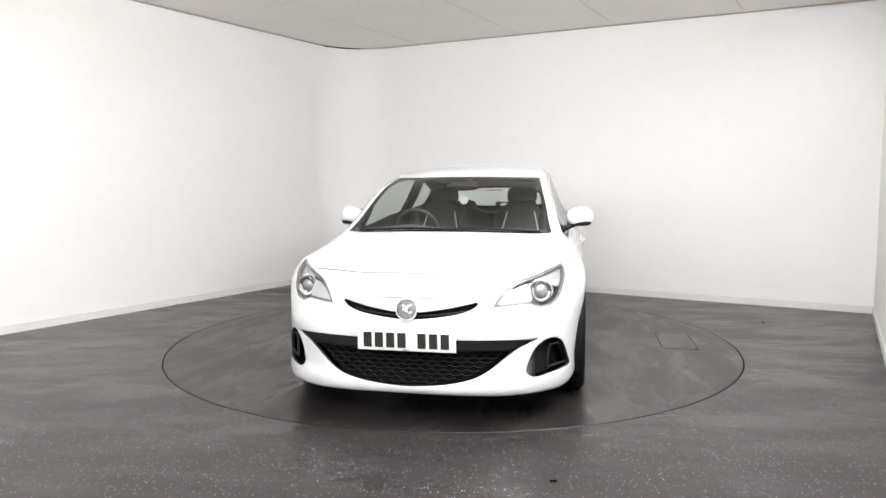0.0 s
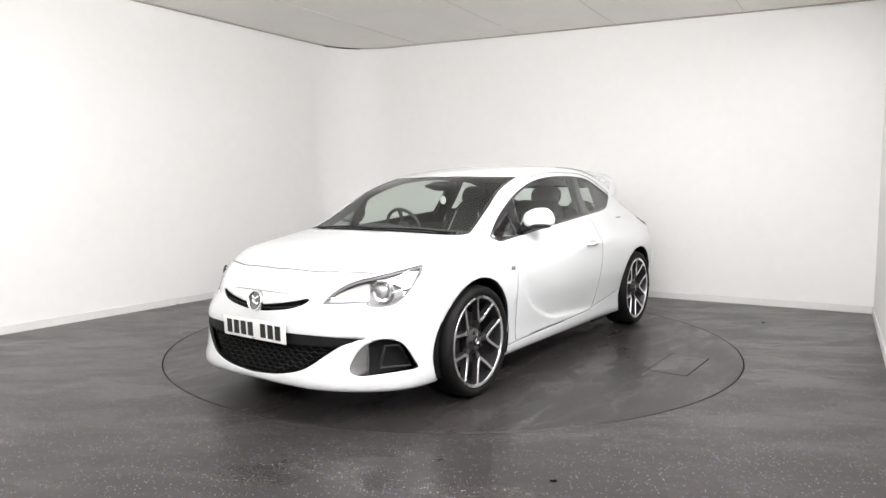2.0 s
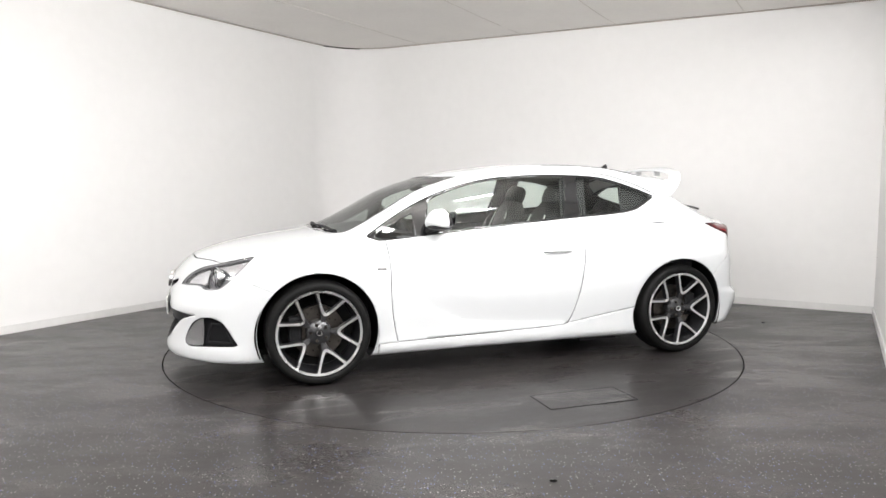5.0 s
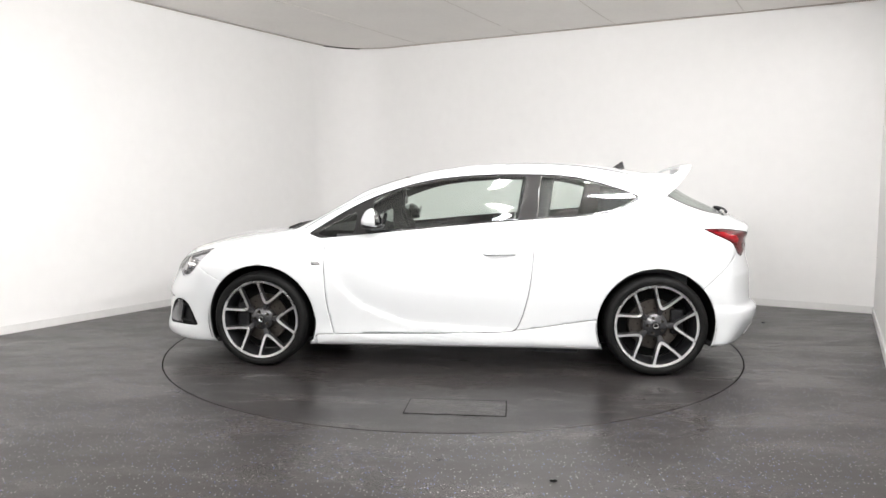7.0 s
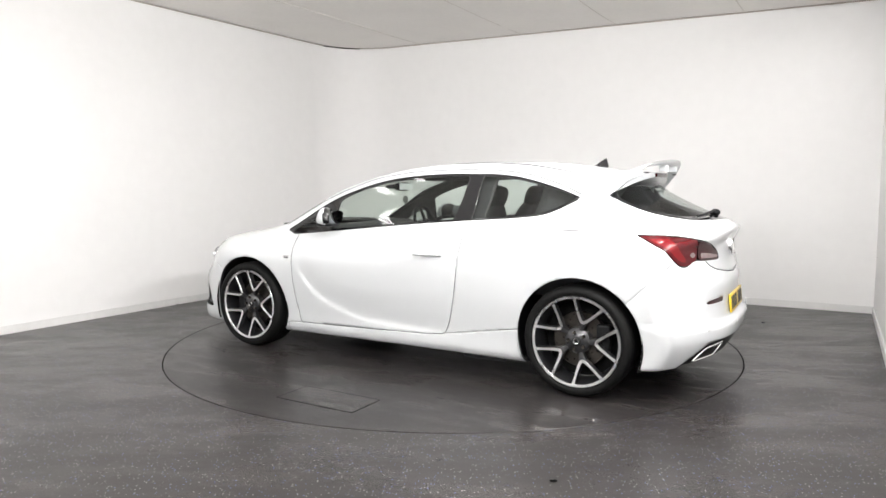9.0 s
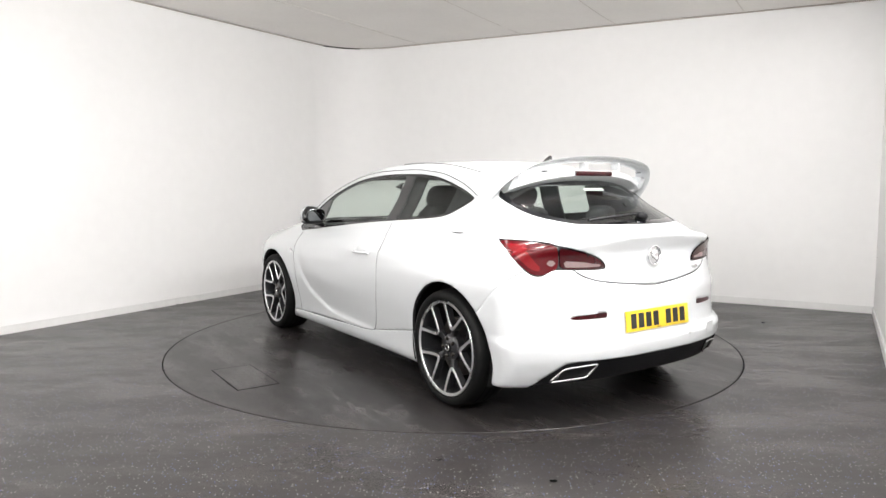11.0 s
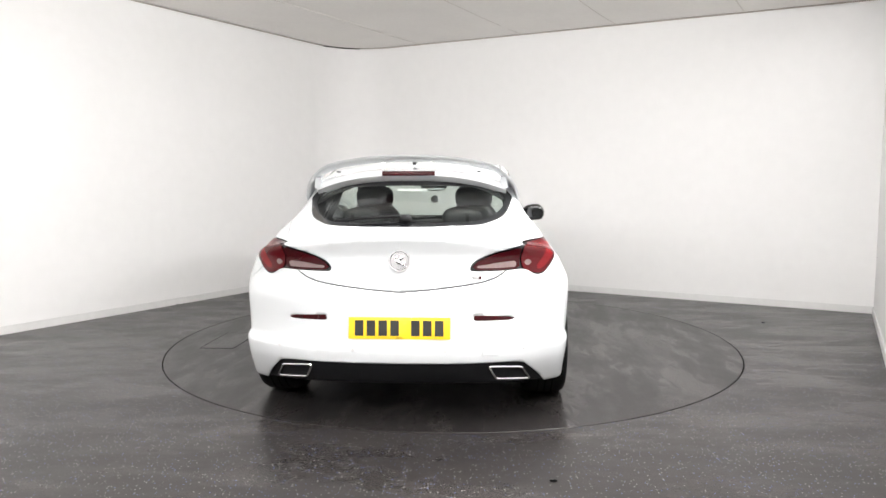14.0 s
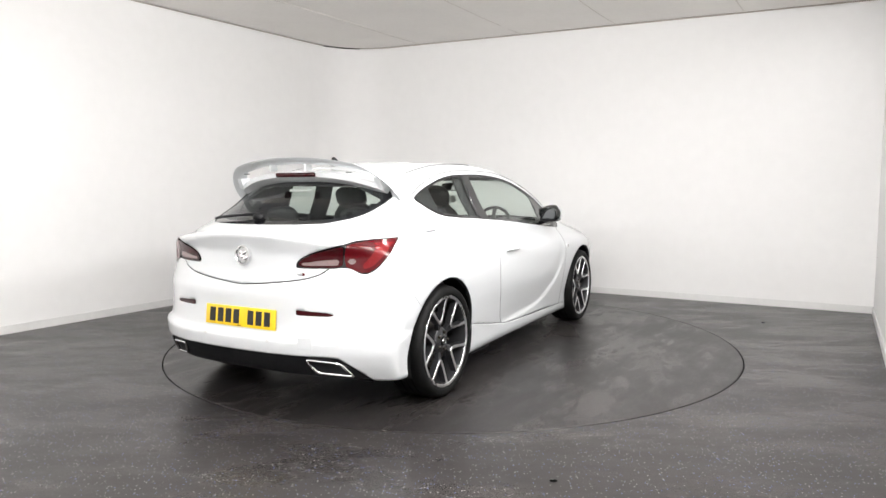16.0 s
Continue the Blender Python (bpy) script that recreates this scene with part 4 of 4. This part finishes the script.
# ---------------------------------------------------------------- fittings
def build_mirror(car, side):
    def shaped(bm):
        for q in bm.verts:
            up = min(max((q.co.z - .985) / .12, 0), 1)
            q.co.x = .555 + (q.co.x - .555) * (1 - .5 * up ** 1.3) - .25 * (abs(q.co.y) - .873)
            q.co.z += .10 * (abs(q.co.y) - .873) - .02 * max(0, (abs(q.co.y) - .92) / .05)
        return bm

    cap = blob((.548, side * .873, 1.040), (.088, .098, .068), 2.5, 32)
    bmesh.ops.delete(cap, geom=[q for q in cap.verts if q.co.x < .515], context="VERTS")
    body = part("wing_mirror", shaped(cap), PAINT, car, "white-capped wing mirror on a black foot")
    part("housing", shaped(blob((.540, side * .873, 1.040), (.078, .094, .064), 2.6, 26)), GLOSSBLACK, body)
    part("mirror_base", blob((.545, side * .868, .990), (.080, .088, .024), 2.4, 22), BLACK, body)
    part("mirror_arm", tube([(.60, side * .765, .955), (.585, side * .80, .968), (.56, side * .85, .985)], .024, 10, .8), BLACK, body)
    g = blob((0, 0, 0), (.006, .078, .050), 3.0, 22)
    bmesh.ops.transform(g, matrix=Matrix.Translation((.462, side * .878, 1.040)) @ Matrix.Rotation(radians(-13), 4, "Y"), verts=g.verts)
    part("mirror_glass", g, DARKMIRROR, body, "mirror glass tipped down, a dark reflection put into its colour")


def build_handle(car, side):
    y0 = side * float(side_y(np.array([-.32]), np.array([.806]))[0])
    cup = blob((-.315, y0 - side * .004, .822), (.075, .012, .030), 2.2, 18)
    h = part("door_handle", tube([(-.212, y0 + side * .004, .806), (-.24, y0 + side * .020, .806), (-.32, y0 + side * .026, .807), (-.39, y0 + side * .020, .808), (-.425, y0 + side * .004, .808)], .013, 10, .75), PAINT, car, "white pull door handle")
    part("handle_cup", cup, PAINT, h)
    part("lock", lathe([(.0005, .002), (.008, .002), (.009, 0)], 12), CHROME, h).matrix_local = Matrix.Translation((-.40, y0 + side * .024, .81))


def build_spoiler(car):
    ts = np.linspace(-1, 1, 61)

    def sweep(name, fn, material, parent, label=""):
        bm = bmesh.new()
        rows = [[bm.verts.new(p) for p in fn(t)] for t in ts]
        k = len(rows[0])
        for a, b in zip(rows, rows[1:]):
            for i in range(k):
                bm.faces.new((a[i], a[(i + 1) % k], b[(i + 1) % k], b[i]))
        bm.faces.new(rows[0])
        bm.faces.new(rows[-1][::-1])
        return part(name, bm, material, parent, label)

    def wing(t):
        """Arched wing: level in the middle, its ends curving down to the tailgate corners."""
        a, s = abs(t), 1 if t > 0 else -1
        w = max(0.0, (a - .55) / .45)
        y = (.44 * min(a, .55) / .55 + .190 * math.sin(min(1.0, w) * math.pi / 2))
        back = -1.715 + .085 * (y / .5) ** 2 + .15 * w ** 2
        front = back + .085 + .10 * w
        z = 1.398 - .055 * (y / .5) ** 2.4 + .022 - .155 * w ** 1.7
        turn = 1.25 * w ** .8
        out = []
        for q, h in ((0, .006), (.25, .011), (.6, .010), (.95, .003), (1, -.006), (.95, -.010), (.5, -.008), (.1, -.003)):
            x = back + (front - back) * q
            out.append((x, s * (y + h * math.sin(turn)), z + h * math.cos(turn) - .022 * q * (1 - w)))
        return out

    sp = sweep("roof_spoiler", wing, PAINT, car, "white arched twin-deck roof spoiler")

    def deck(t):
        y = .560 * t
        a = abs(t)
        zr = float(TOP(-1.36 + BOW(-1.36) * y * y) - CROWN(-1.36) * y * y)
        x1 = -1.620 + .12 * a ** 2.6
        z1 = 1.345 - .085 * a ** 2.6
        return [(-1.34, y, zr - .002), (-1.45, y, (zr * .6 + z1 * .4) + .006), (x1, y, z1), (x1 + .002, y, z1 - .030), (x1 + .05, y, z1 - .062 + .01 * a), (-1.45, y, z1 - .07)]

    sweep("spoiler_deck", deck, PAINT, sp)
    for s in (-1, 1):
        # side blades that run from the roof pillar to the wing's ends
        bm = bmesh.new()
        rows = []
        for q in np.linspace(0, 1, 12):
            top = Vector((-1.33 - .22 * q, s * (.585 - .030 * q), 1.282 + .030 * math.sin(q * 2.2)))
            low = Vector((-1.34 - .17 * q, s * (.605 - .035 * q), 1.255 - .012 * q))
            inn = Vector((0, -s * .035, 0))
            rows.append([bm.verts.new(v) for v in (top, low, low + inn, top + inn)])
        for p, q in zip(rows, rows[1:]):
            for i in range(4):
                bm.faces.new((p[i], p[(i + 1) % 4], q[(i + 1) % 4], q[i]))
        bm.faces.new(rows[0])
        bm.faces.new(rows[-1][::-1])
        part("end_plate", bm, PAINT, sp)
        part("strut", box(.06, .012, .040, Matrix.Translation((-1.665, s * .135, 1.368)), .003), PAINT, sp)
        part("washer_jet", box(.03, .022, .006, Matrix.Translation((-1.62, s * .40, 1.336)), .002), BLACK, sp)
    pts = [(-1.6215 + .12 * (abs(y) / .56) ** 2.6, y, 1.326) for y in np.linspace(-.150, .150, 13)]
    part("brake_light", tube(pts, .0115, 10, 1.2), DARKRED, sp, "long dark red high-level brake light")


def plate(car, x, z, tilt, material, label, back):
    """A number plate whose characters are plain bars."""
    s = -1 if back else 1
    m = Matrix.Translation((x, 0, z)) @ Matrix.Rotation(radians(tilt), 4, "Y")
    p = part("number_plate", box(.010, .520, .111, m, .003, 2), material, car, label)
    for i in range(7):
        y = (-.205 + i * .0605 + (.045 if i > 3 else 0)) * s
        part("character_bar", box(.002, .044, .079, m @ Matrix.Translation((s * .0055, y, 0)), .0006, 1), INK, p)
    part("maker_bar", box(.002, .03, .004, m @ Matrix.Translation((s * .0055, 0, -.049))), INK, p)


def badge(car, x, z, r, back):
    s = -1 if back else 1
    ring = lathe([(r * .80, .004), (r * .86, .010), (r * .95, .010), (r, .003), (r * .99, -.020), (r * .8, -.020)], 36)
    turn = Matrix.Translation((x, 0, z)) @ Matrix.Rotation(radians(-90 * s), 4, "Z") @ Matrix.Rotation(radians(2 if back else 12), 4, "X")
    bmesh.ops.transform(ring, matrix=turn, verts=ring.verts)
    b = part("badge", ring, CHROME, car, "round chrome badge with a raised emblem")
    disc = lathe([(.0005, .002), (r * .5, .0015), (r * .82, 0)], 30)
    bmesh.ops.transform(disc, matrix=turn, verts=disc.verts)
    part("badge_field", disc, SILVER if back else GREYLAMP, b)
    for dx, dz, sx, sz, a in ((-.12, .22, .62, .2, 35), (.12, -.1, .55, .22, -40), (.3, .28, .25, .2, 10), (-.32, -.3, .34, .16, 60)):
        e = blob((0, 0, 0), (r * sx * .6, .006, r * sz * .8), 2.2, 14)
        bmesh.ops.transform(e, matrix=turn @ Matrix.Translation((dx * r, .003, dz * r)) @ Matrix.Rotation(radians(a), 4, "Y"), verts=e.verts)
        part("emblem_shape", e, CHROME, b)


def skin_y(x, z, side):
    """The y at which the car's flank lies at x, z."""
    a, b = 0.2, 1.1
    for _ in range(32):
        m = (a + b) / 2
        a, b = (a, m) if car_f(np.array([[x, m, z]]))[0] > 0 else (m, b)
    return side * (a + b) / 2


def build_seams(car):
    """Shut line over the side windows and the roof ditches."""
    grey = mat("shut_line", (.06, .06, .06), .6, grain=.1, scale=60)
    top = spline((1.09, .945), (1.03, .985), (.80, 1.115), (.519, 1.237), (.2, 1.328), (-.16, 1.366), (-.539, 1.370), (-.839, 1.346), (-1.113, 1.275), (-1.31, 1.190))
    for s in (-1, 1):
        pts = []
        for x in np.linspace(1.06, -1.30, 70):
            z = float(top(x))
            pts.append((x, skin_y(x, z, s), z))
        part("roof_seam", tube(pts, .0032, 5), grey, car)
        pts = []
        for x in np.linspace(-1.22, -.35, 22):
            y = .535 + .02 * (x + 1.2)
            z = float(TOP(np.array([x + BOW(np.array([x]))[0] * y * y]))[0] - CROWN(np.array([x]))[0] * y * y)
            pts.append((x, s * y, z + .0005))
        part("roof_ditch", tube(pts, .0035, 5), grey, car)


def build_details(car):
    build_seams(car)
    plate(car, 2.277, .462, 3, PLATEW, "white front number plate with dark bars", False)
    plate(car, -2.108, .533, 6, PLATEY, "yellow rear number plate with dark bars", True)
    badge(car, on_skin(0, .62) + .010, .62, .060, False)
    badge(car, on_skin(0, .873, False) - .010, .873, .058, True)
    tag = part("model_badge", box(.004, .06, .014, Matrix.Translation((on_skin(-.385, .785, False) - .002, -.375, .785)) @ Matrix.Rotation(radians(-10), 4, "Z"), .001, 1), CHROME, car, "small chrome and red model badge")
    part("red_bar", box(.005, .014, .015, Matrix.Translation((on_skin(-.385, .785, False) - .001, -.408, .785)) @ Matrix.Rotation(radians(-10), 4, "Z"), .001, 1), REDLAMP, tag)
    for s in (-1, 1):
        y0 = s * float(side_y(np.array([.943]), np.array([.734]))[0])
        sb = part("side_badge", box(.062, .006, .030, Matrix.Translation((.943, y0, .736)), .002, 2), CHROME, car, "small chrome badge on the wing")
        part("badge_bar", box(.044, .004, .014, Matrix.Translation((.943, y0 + s * .003, .736)), .001, 1), SILVER, sb)
    # tailpipes: wide slanted chrome outlets
    for s in (-1, 1):
        corners = [(.672, .243), (.625, .322), (.455, .338), (.492, .262)]
        ring = [(on_skin(s * y, z, False) + .004, s * y, z) for y, z in corners]
        smooth = []
        for i, p in enumerate(ring):
            q, o = Vector(ring[(i + 1) % 4]), Vector(ring[i - 1])
            p = Vector(p)
            for w in (0.0, .25, .5, .75, 1.0):
                a = p + (o - p).normalized() * .02
                b = p + (q - p).normalized() * .02
                smooth.append((a * (1 - w) ** 2 + p * 2 * w * (1 - w) + b * w * w))
        tp = part("tailpipe", tube(smooth + smooth[:1], .007, 8), CHROME, car, "wide chrome-trimmed tailpipe")
        bm = bmesh.new()
        outer = [bm.verts.new(p) for p in smooth]
        inner = [bm.verts.new(p + Vector((.12, 0, .01))) for p in smooth]
        for i in range(len(smooth)):
            j = (i + 1) % len(smooth)
            bm.faces.new((outer[i], outer[j], inner[j], inner[i]))
        bm.faces.new(inner)
        part("pipe_bore", bm, DARK, tp)
    for y in (-.636, -.233, .233, .636):
        c = lathe([(.0005, .0015), (.010, .0015), (.0115, .0)], 18)
        yaw = radians(-90) if abs(y) < .4 else radians(-90 - 30 * math.copysign(1, y))
        bmesh.ops.transform(c, matrix=Matrix.Translation((on_skin(y, .43, False) - .0005, y, .43)) @ Matrix.Rotation(radians(90) + (0 if abs(y) < .4 else -radians(32) * math.copysign(1, y)), 4, "Z"), verts=c.verts)
        part("parking_sensor", c, mat("sensor_grey", (.55, .55, .55), .4, grain=.05, scale=40), car)
    # roof aerial fin
    fin = prism([(-1.150, 1.394), (-1.185, 1.414), (-1.225, 1.440), (-1.243, 1.452), (-1.247, 1.440), (-1.262, 1.388)], -.012, .012, .004)
    part("aerial_fin", fin, GLOSSBLACK, car, "small black shark-fin aerial")
    # wipers
    for y0, y1 in ((.62, -.05), (.05, -.60)):
        pts = []
        for i in range(9):
            y = y0 + (y1 - y0) * i / 8
            x = float(SCREENFOOT(np.array([abs(y)]))[0]) - .025 - .03 * math.sin(math.pi * i / 8)
            z = float(TOP(np.array([x + BOW(np.array([x]))[0] * y * y]))[0] - CROWN(np.array([x]))[0] * y * y)
            pts.append((x, y, z + .006))
        wp = part("wiper", tube(pts, .009, 6, .8), BLACK, car, "black windscreen wiper lying on the glass")
        part("wiper_arm", tube([(pts[0][0] + .02, pts[0][1], pts[0][2] + .002), (pts[4][0] + .012, pts[4][1], pts[4][2] + .004)], .007, 6), BLACK, wp)
    pts = []
    for i in range(9):
        y = .36 - .40 * i / 8
        x = -1.955 + .25 * y * y - .012 * math.sin(math.pi * i / 8)
        z = float(TOP(np.array([x + BOW(np.array([x]))[0] * y * y]))[0] - CROWN(np.array([x]))[0] * y * y)
        pts.append((x, y, z + .022))
    rw = part("rear_wiper", tube(pts, .010, 6, .8), BLACK, car, "black rear wiper on its hub")
    part("wiper_hub", blob((-1.965, -.02, 1.082), (.03, .035, .022), 2.3, 14), BLACK, rw)
    # black sill underside and plain floor pan
    part("floor_pan", box(3.6, 1.35, .05, Matrix.Translation((0, 0, .195)), .01, 1), DARK, car)
    for s in (-1, 1):
        fin2 = box(.30, .02, .02, Matrix.Translation((-.70, s * .80, .142)), .004)
        part("skirt_fin", fin2, BLACK, car)
    # square towing-eye cover in the rear bumper
    part("tow_cover", box(.002, .085, .062, Matrix.Translation((on_skin(-.462, .43, False) - .0006, -.462, .43)) @ Matrix.Rotation(radians(13), 4, "Z"), .0008, 1), PAINT, car)


def build_seat(car, y):
    e = part("front_seat", blob((-.10, y, .52), (.26, .25, .10), 3.2, 22), SEAT, car, "black leather sports seat with pale piping")
    back = blob((0, 0, .32), (.085, .255, .35), 3.2, 24)
    m = Matrix.Translation((-.33, y, .52)) @ Matrix.Rotation(radians(-20), 4, "Y")
    for q in back.verts:
        q.co.y *= 1.0 - .30 * max(0, (q.co.z - .30) / .35)
    bmesh.ops.transform(back, matrix=m, verts=back.verts)
    part("backrest", back, SEAT, e)
    head = blob((.01, 0, .700), (.055, .135, .085), 3.0, 18)
    bmesh.ops.transform(head, matrix=m, verts=head.verts)
    part("headrest", head, SEAT, e)
    for s in (-1, 1):
        wing = blob((.06, s * .205, .30), (.075, .045, .23), 2.4, 16)
        bmesh.ops.transform(wing, matrix=m, verts=wing.verts)
        part("bolster", wing, SEAT, e)
        line = tube([m @ Vector((.10, s * .17, .12)), m @ Vector((.098, s * .165, .32)), m @ Vector((.09, s * .12, .52))], .006, 6)
        part("piping", line, PIPING, e, "pale seat piping")


def build_interior(car):
    # dashboard
    bm = bmesh.new()
    rows = []
    for y in np.linspace(-.70, .70, 21):
        hump = .035 * math.exp(-((y + .37) / .17) ** 2) + .012 * math.exp(-(y / .16) ** 2)
        b = .17 * y * y
        rows.append([bm.verts.new(p) for p in ((1.12 - b, y, .945), (.90 - b, y, .950 + hump), (.72 - b * .5, y, .945 + hump), (.62 - b * .3, y, .90 + hump * .5), (.60, y, .75), (.66, y, .55), (1.1 - b, y, .55))])
    for p, q in zip(rows, rows[1:]):
        for i in range(7):
            bm.faces.new((p[i], p[(i + 1) % 7], q[(i + 1) % 7], q[i]))
    d = part("dashboard", bm, DASH, car, "dark grey dashboard")
    ring = lathe([(.165 + .014 * math.cos(t), .014 * math.sin(t)) for t in np.linspace(0, 2 * math.pi, 11)], 40)
    m = Matrix.Translation((.47, -.37, .93)) @ Matrix.Rotation(radians(-66), 4, "Y") @ Matrix.Rotation(radians(90), 4, "X")
    bmesh.ops.transform(ring, matrix=m, verts=ring.verts)
    w = part("steering_wheel", ring, SEAT, car, "black three-spoke steering wheel")
    for a in (0, 180, 270):
        s = box(.14, .02, .035, m @ Matrix.Rotation(radians(a), 4, "Y") @ Matrix.Translation((.09, 0, 0)), .006, 1)
        part("wheel_spoke", s, DASH, w)
    hub = blob((0, 0, 0), (.06, .03, .055), 2.4, 16)
    bmesh.ops.transform(hub, matrix=m, verts=hub.verts)
    part("airbag", hub, DASH, w)
    build_seat(car, .36)
    build_seat(car, -.36)
    r = part("rear_seat", blob((-.95, 0, .56), (.26, .58, .12), 3.4, 24), SEAT, car, "dark rear bench seat")
    for s in (-1, 1):
        b = blob((0, 0, .24), (.08, .29, .28), 3.2, 20)
        mm = Matrix.Translation((-1.20, s * .30, .56)) @ Matrix.Rotation(radians(-22), 4, "Y")
        bmesh.ops.transform(b, matrix=mm, verts=b.verts)
        part("backrest", b, SEAT, r)
        h = blob((0, 0, .545), (.045, .12, .065), 2.8, 16)
        bmesh.ops.transform(h, matrix=mm, verts=h.verts)
        part("headrest", h, SEAT, r)
        card = box(1.4, .03, .42, Matrix.Translation((.12, s * .775, .72)), .012, 2)
        part("door_card", card, DASH, car)
        q = box(.85, .05, .42, Matrix.Translation((-1.15, s * .72, .78)), .02, 2)
        part("trim_panel", q, DASH, car)
        for name, x0, x1, z0, z1, gap in (("pillar_trim", -.64, -.43, .98, 1.325, .045), ("quarter_trim", -1.46, -.97, 1.0, 1.30, .055)):
            vs, fs, nx, nz = [], [], 10, 8
            for i in range(nx + 1):
                for j in range(nz + 1):
                    z = z0 + (z1 - z0) * j / nz
                    x = x0 + (x1 - x0) * i / nx - .16 * (z - z0)
                    vs.append((x, skin_y(x, z, s) - s * gap, z))
                    if i < nx and j < nz:
                        a = i * (nz + 1) + j
                        fs.append((a, a + 1, a + nz + 2, a + nz + 1))
            ob = raw(name, vs, fs, LINING, car)
            ob.modifiers.new("thickness", "SOLIDIFY").thickness = .012
    part("parcel_shelf", box(.50, 1.12, .02, Matrix.Translation((-1.62, 0, .98)), .006, 1), LINING, car)
    part("centre_console", box(.8, .20, .28, Matrix.Translation((.25, 0, .50)), .03, 2), DASH, car)
    rm = part("rear_view_mirror", blob((.47, 0, 1.262), (.03, .115, .036), 2.8, 18), BLACK, car, "black rear-view mirror behind the windscreen")
    part("mirror_stalk", tube([(.49, 0, 1.265), (.53, 0, 1.285)], .012, 8), BLACK, rm)
    part("mirror_glass", box(.004, .20, .055, Matrix.Translation((.437, 0, 1.262)), .002, 1), MIRROR, rm)
    part("sensor_pod", blob((.555, 0, 1.262), (.055, .09, .018), 2.6, 16), BLACK, rm)
    disc = lathe([(.0005, .004), (.028, .004), (.033, .0), (.028, -.004), (.0005, -.004)], 24)
    bmesh.ops.transform(disc, matrix=Matrix.Translation((.45, -.005, 1.155)) @ Matrix.Rotation(radians(80), 4, "Z"), verts=disc.verts)
    fr = part("air_freshener", disc, PIPING, rm, "round pale air freshener on a cord")
    part("cord", tube([(.45, -.005, 1.188), (.455, -.003, 1.235)], .0015, 5), PIPING, fr)
    part("sticker", box(.002, .17, .022, Matrix.Translation((-1.60, -.02, 1.232)) @ Matrix.Rotation(radians(50), 4, "Y")), PIPING, car, "pale sticker inside the rear window")
    part("visor", box(.14, .30, .015, Matrix.Translation((.26, .34, 1.335)) @ Matrix.Rotation(radians(12), 4, "Y"), .005, 1), LINING, car)
    part("visor", box(.14, .30, .015, Matrix.Translation((.26, -.34, 1.335)) @ Matrix.Rotation(radians(12), 4, "Y"), .005, 1), LINING, car)


car = new("car")
tagged(car, "glossy white three-door hot hatchback parked on the turntable", "car")
build_body(car)
for wx in (1.3475, -1.3475):
    for sd in (1, -1):
        build_wheel(car, wx, sd)
        build_wheel_well(car, wx, sd)
for sd in (1, -1):
    build_mirror(car, sd)
    build_handle(car, sd)
build_spoiler(car)
build_details(car)
build_interior(car)


# ---------------------------------------------------------------- motion
def motions():
    turns = ((0, -100.58), (0.5, -106.42), (1, -112.67), (1.5, -118.52), (2, -124.84), (2.5, -130.69), (3, -136.93), (3.5, -142.76), (4, -149.00), (5.25, -164.04), (6.5, -179.07), (7, -185.37), (7.5, -191.30), (8, -197.47), (8.5, -203.41), (9, -209.80), (10.25, -225.58), (11.5, -241.36), (12, -247.68), (12.5, -253.66), (13, -260.02), (13.5, -266.06), (14, -272.50), (14.5, -278.56), (15, -285.07), (15.5, -291.15), (16, -297.71))
    walk(turntable, [(t, pose(0, 0, 0, 0, 0, a)) for t, a in turns])
    walk(car, [(t, pose(0, 0, 0, 0, 0, a) @ pose(-0.1037, 0.1689, 0)) for t, a in turns])


motions()
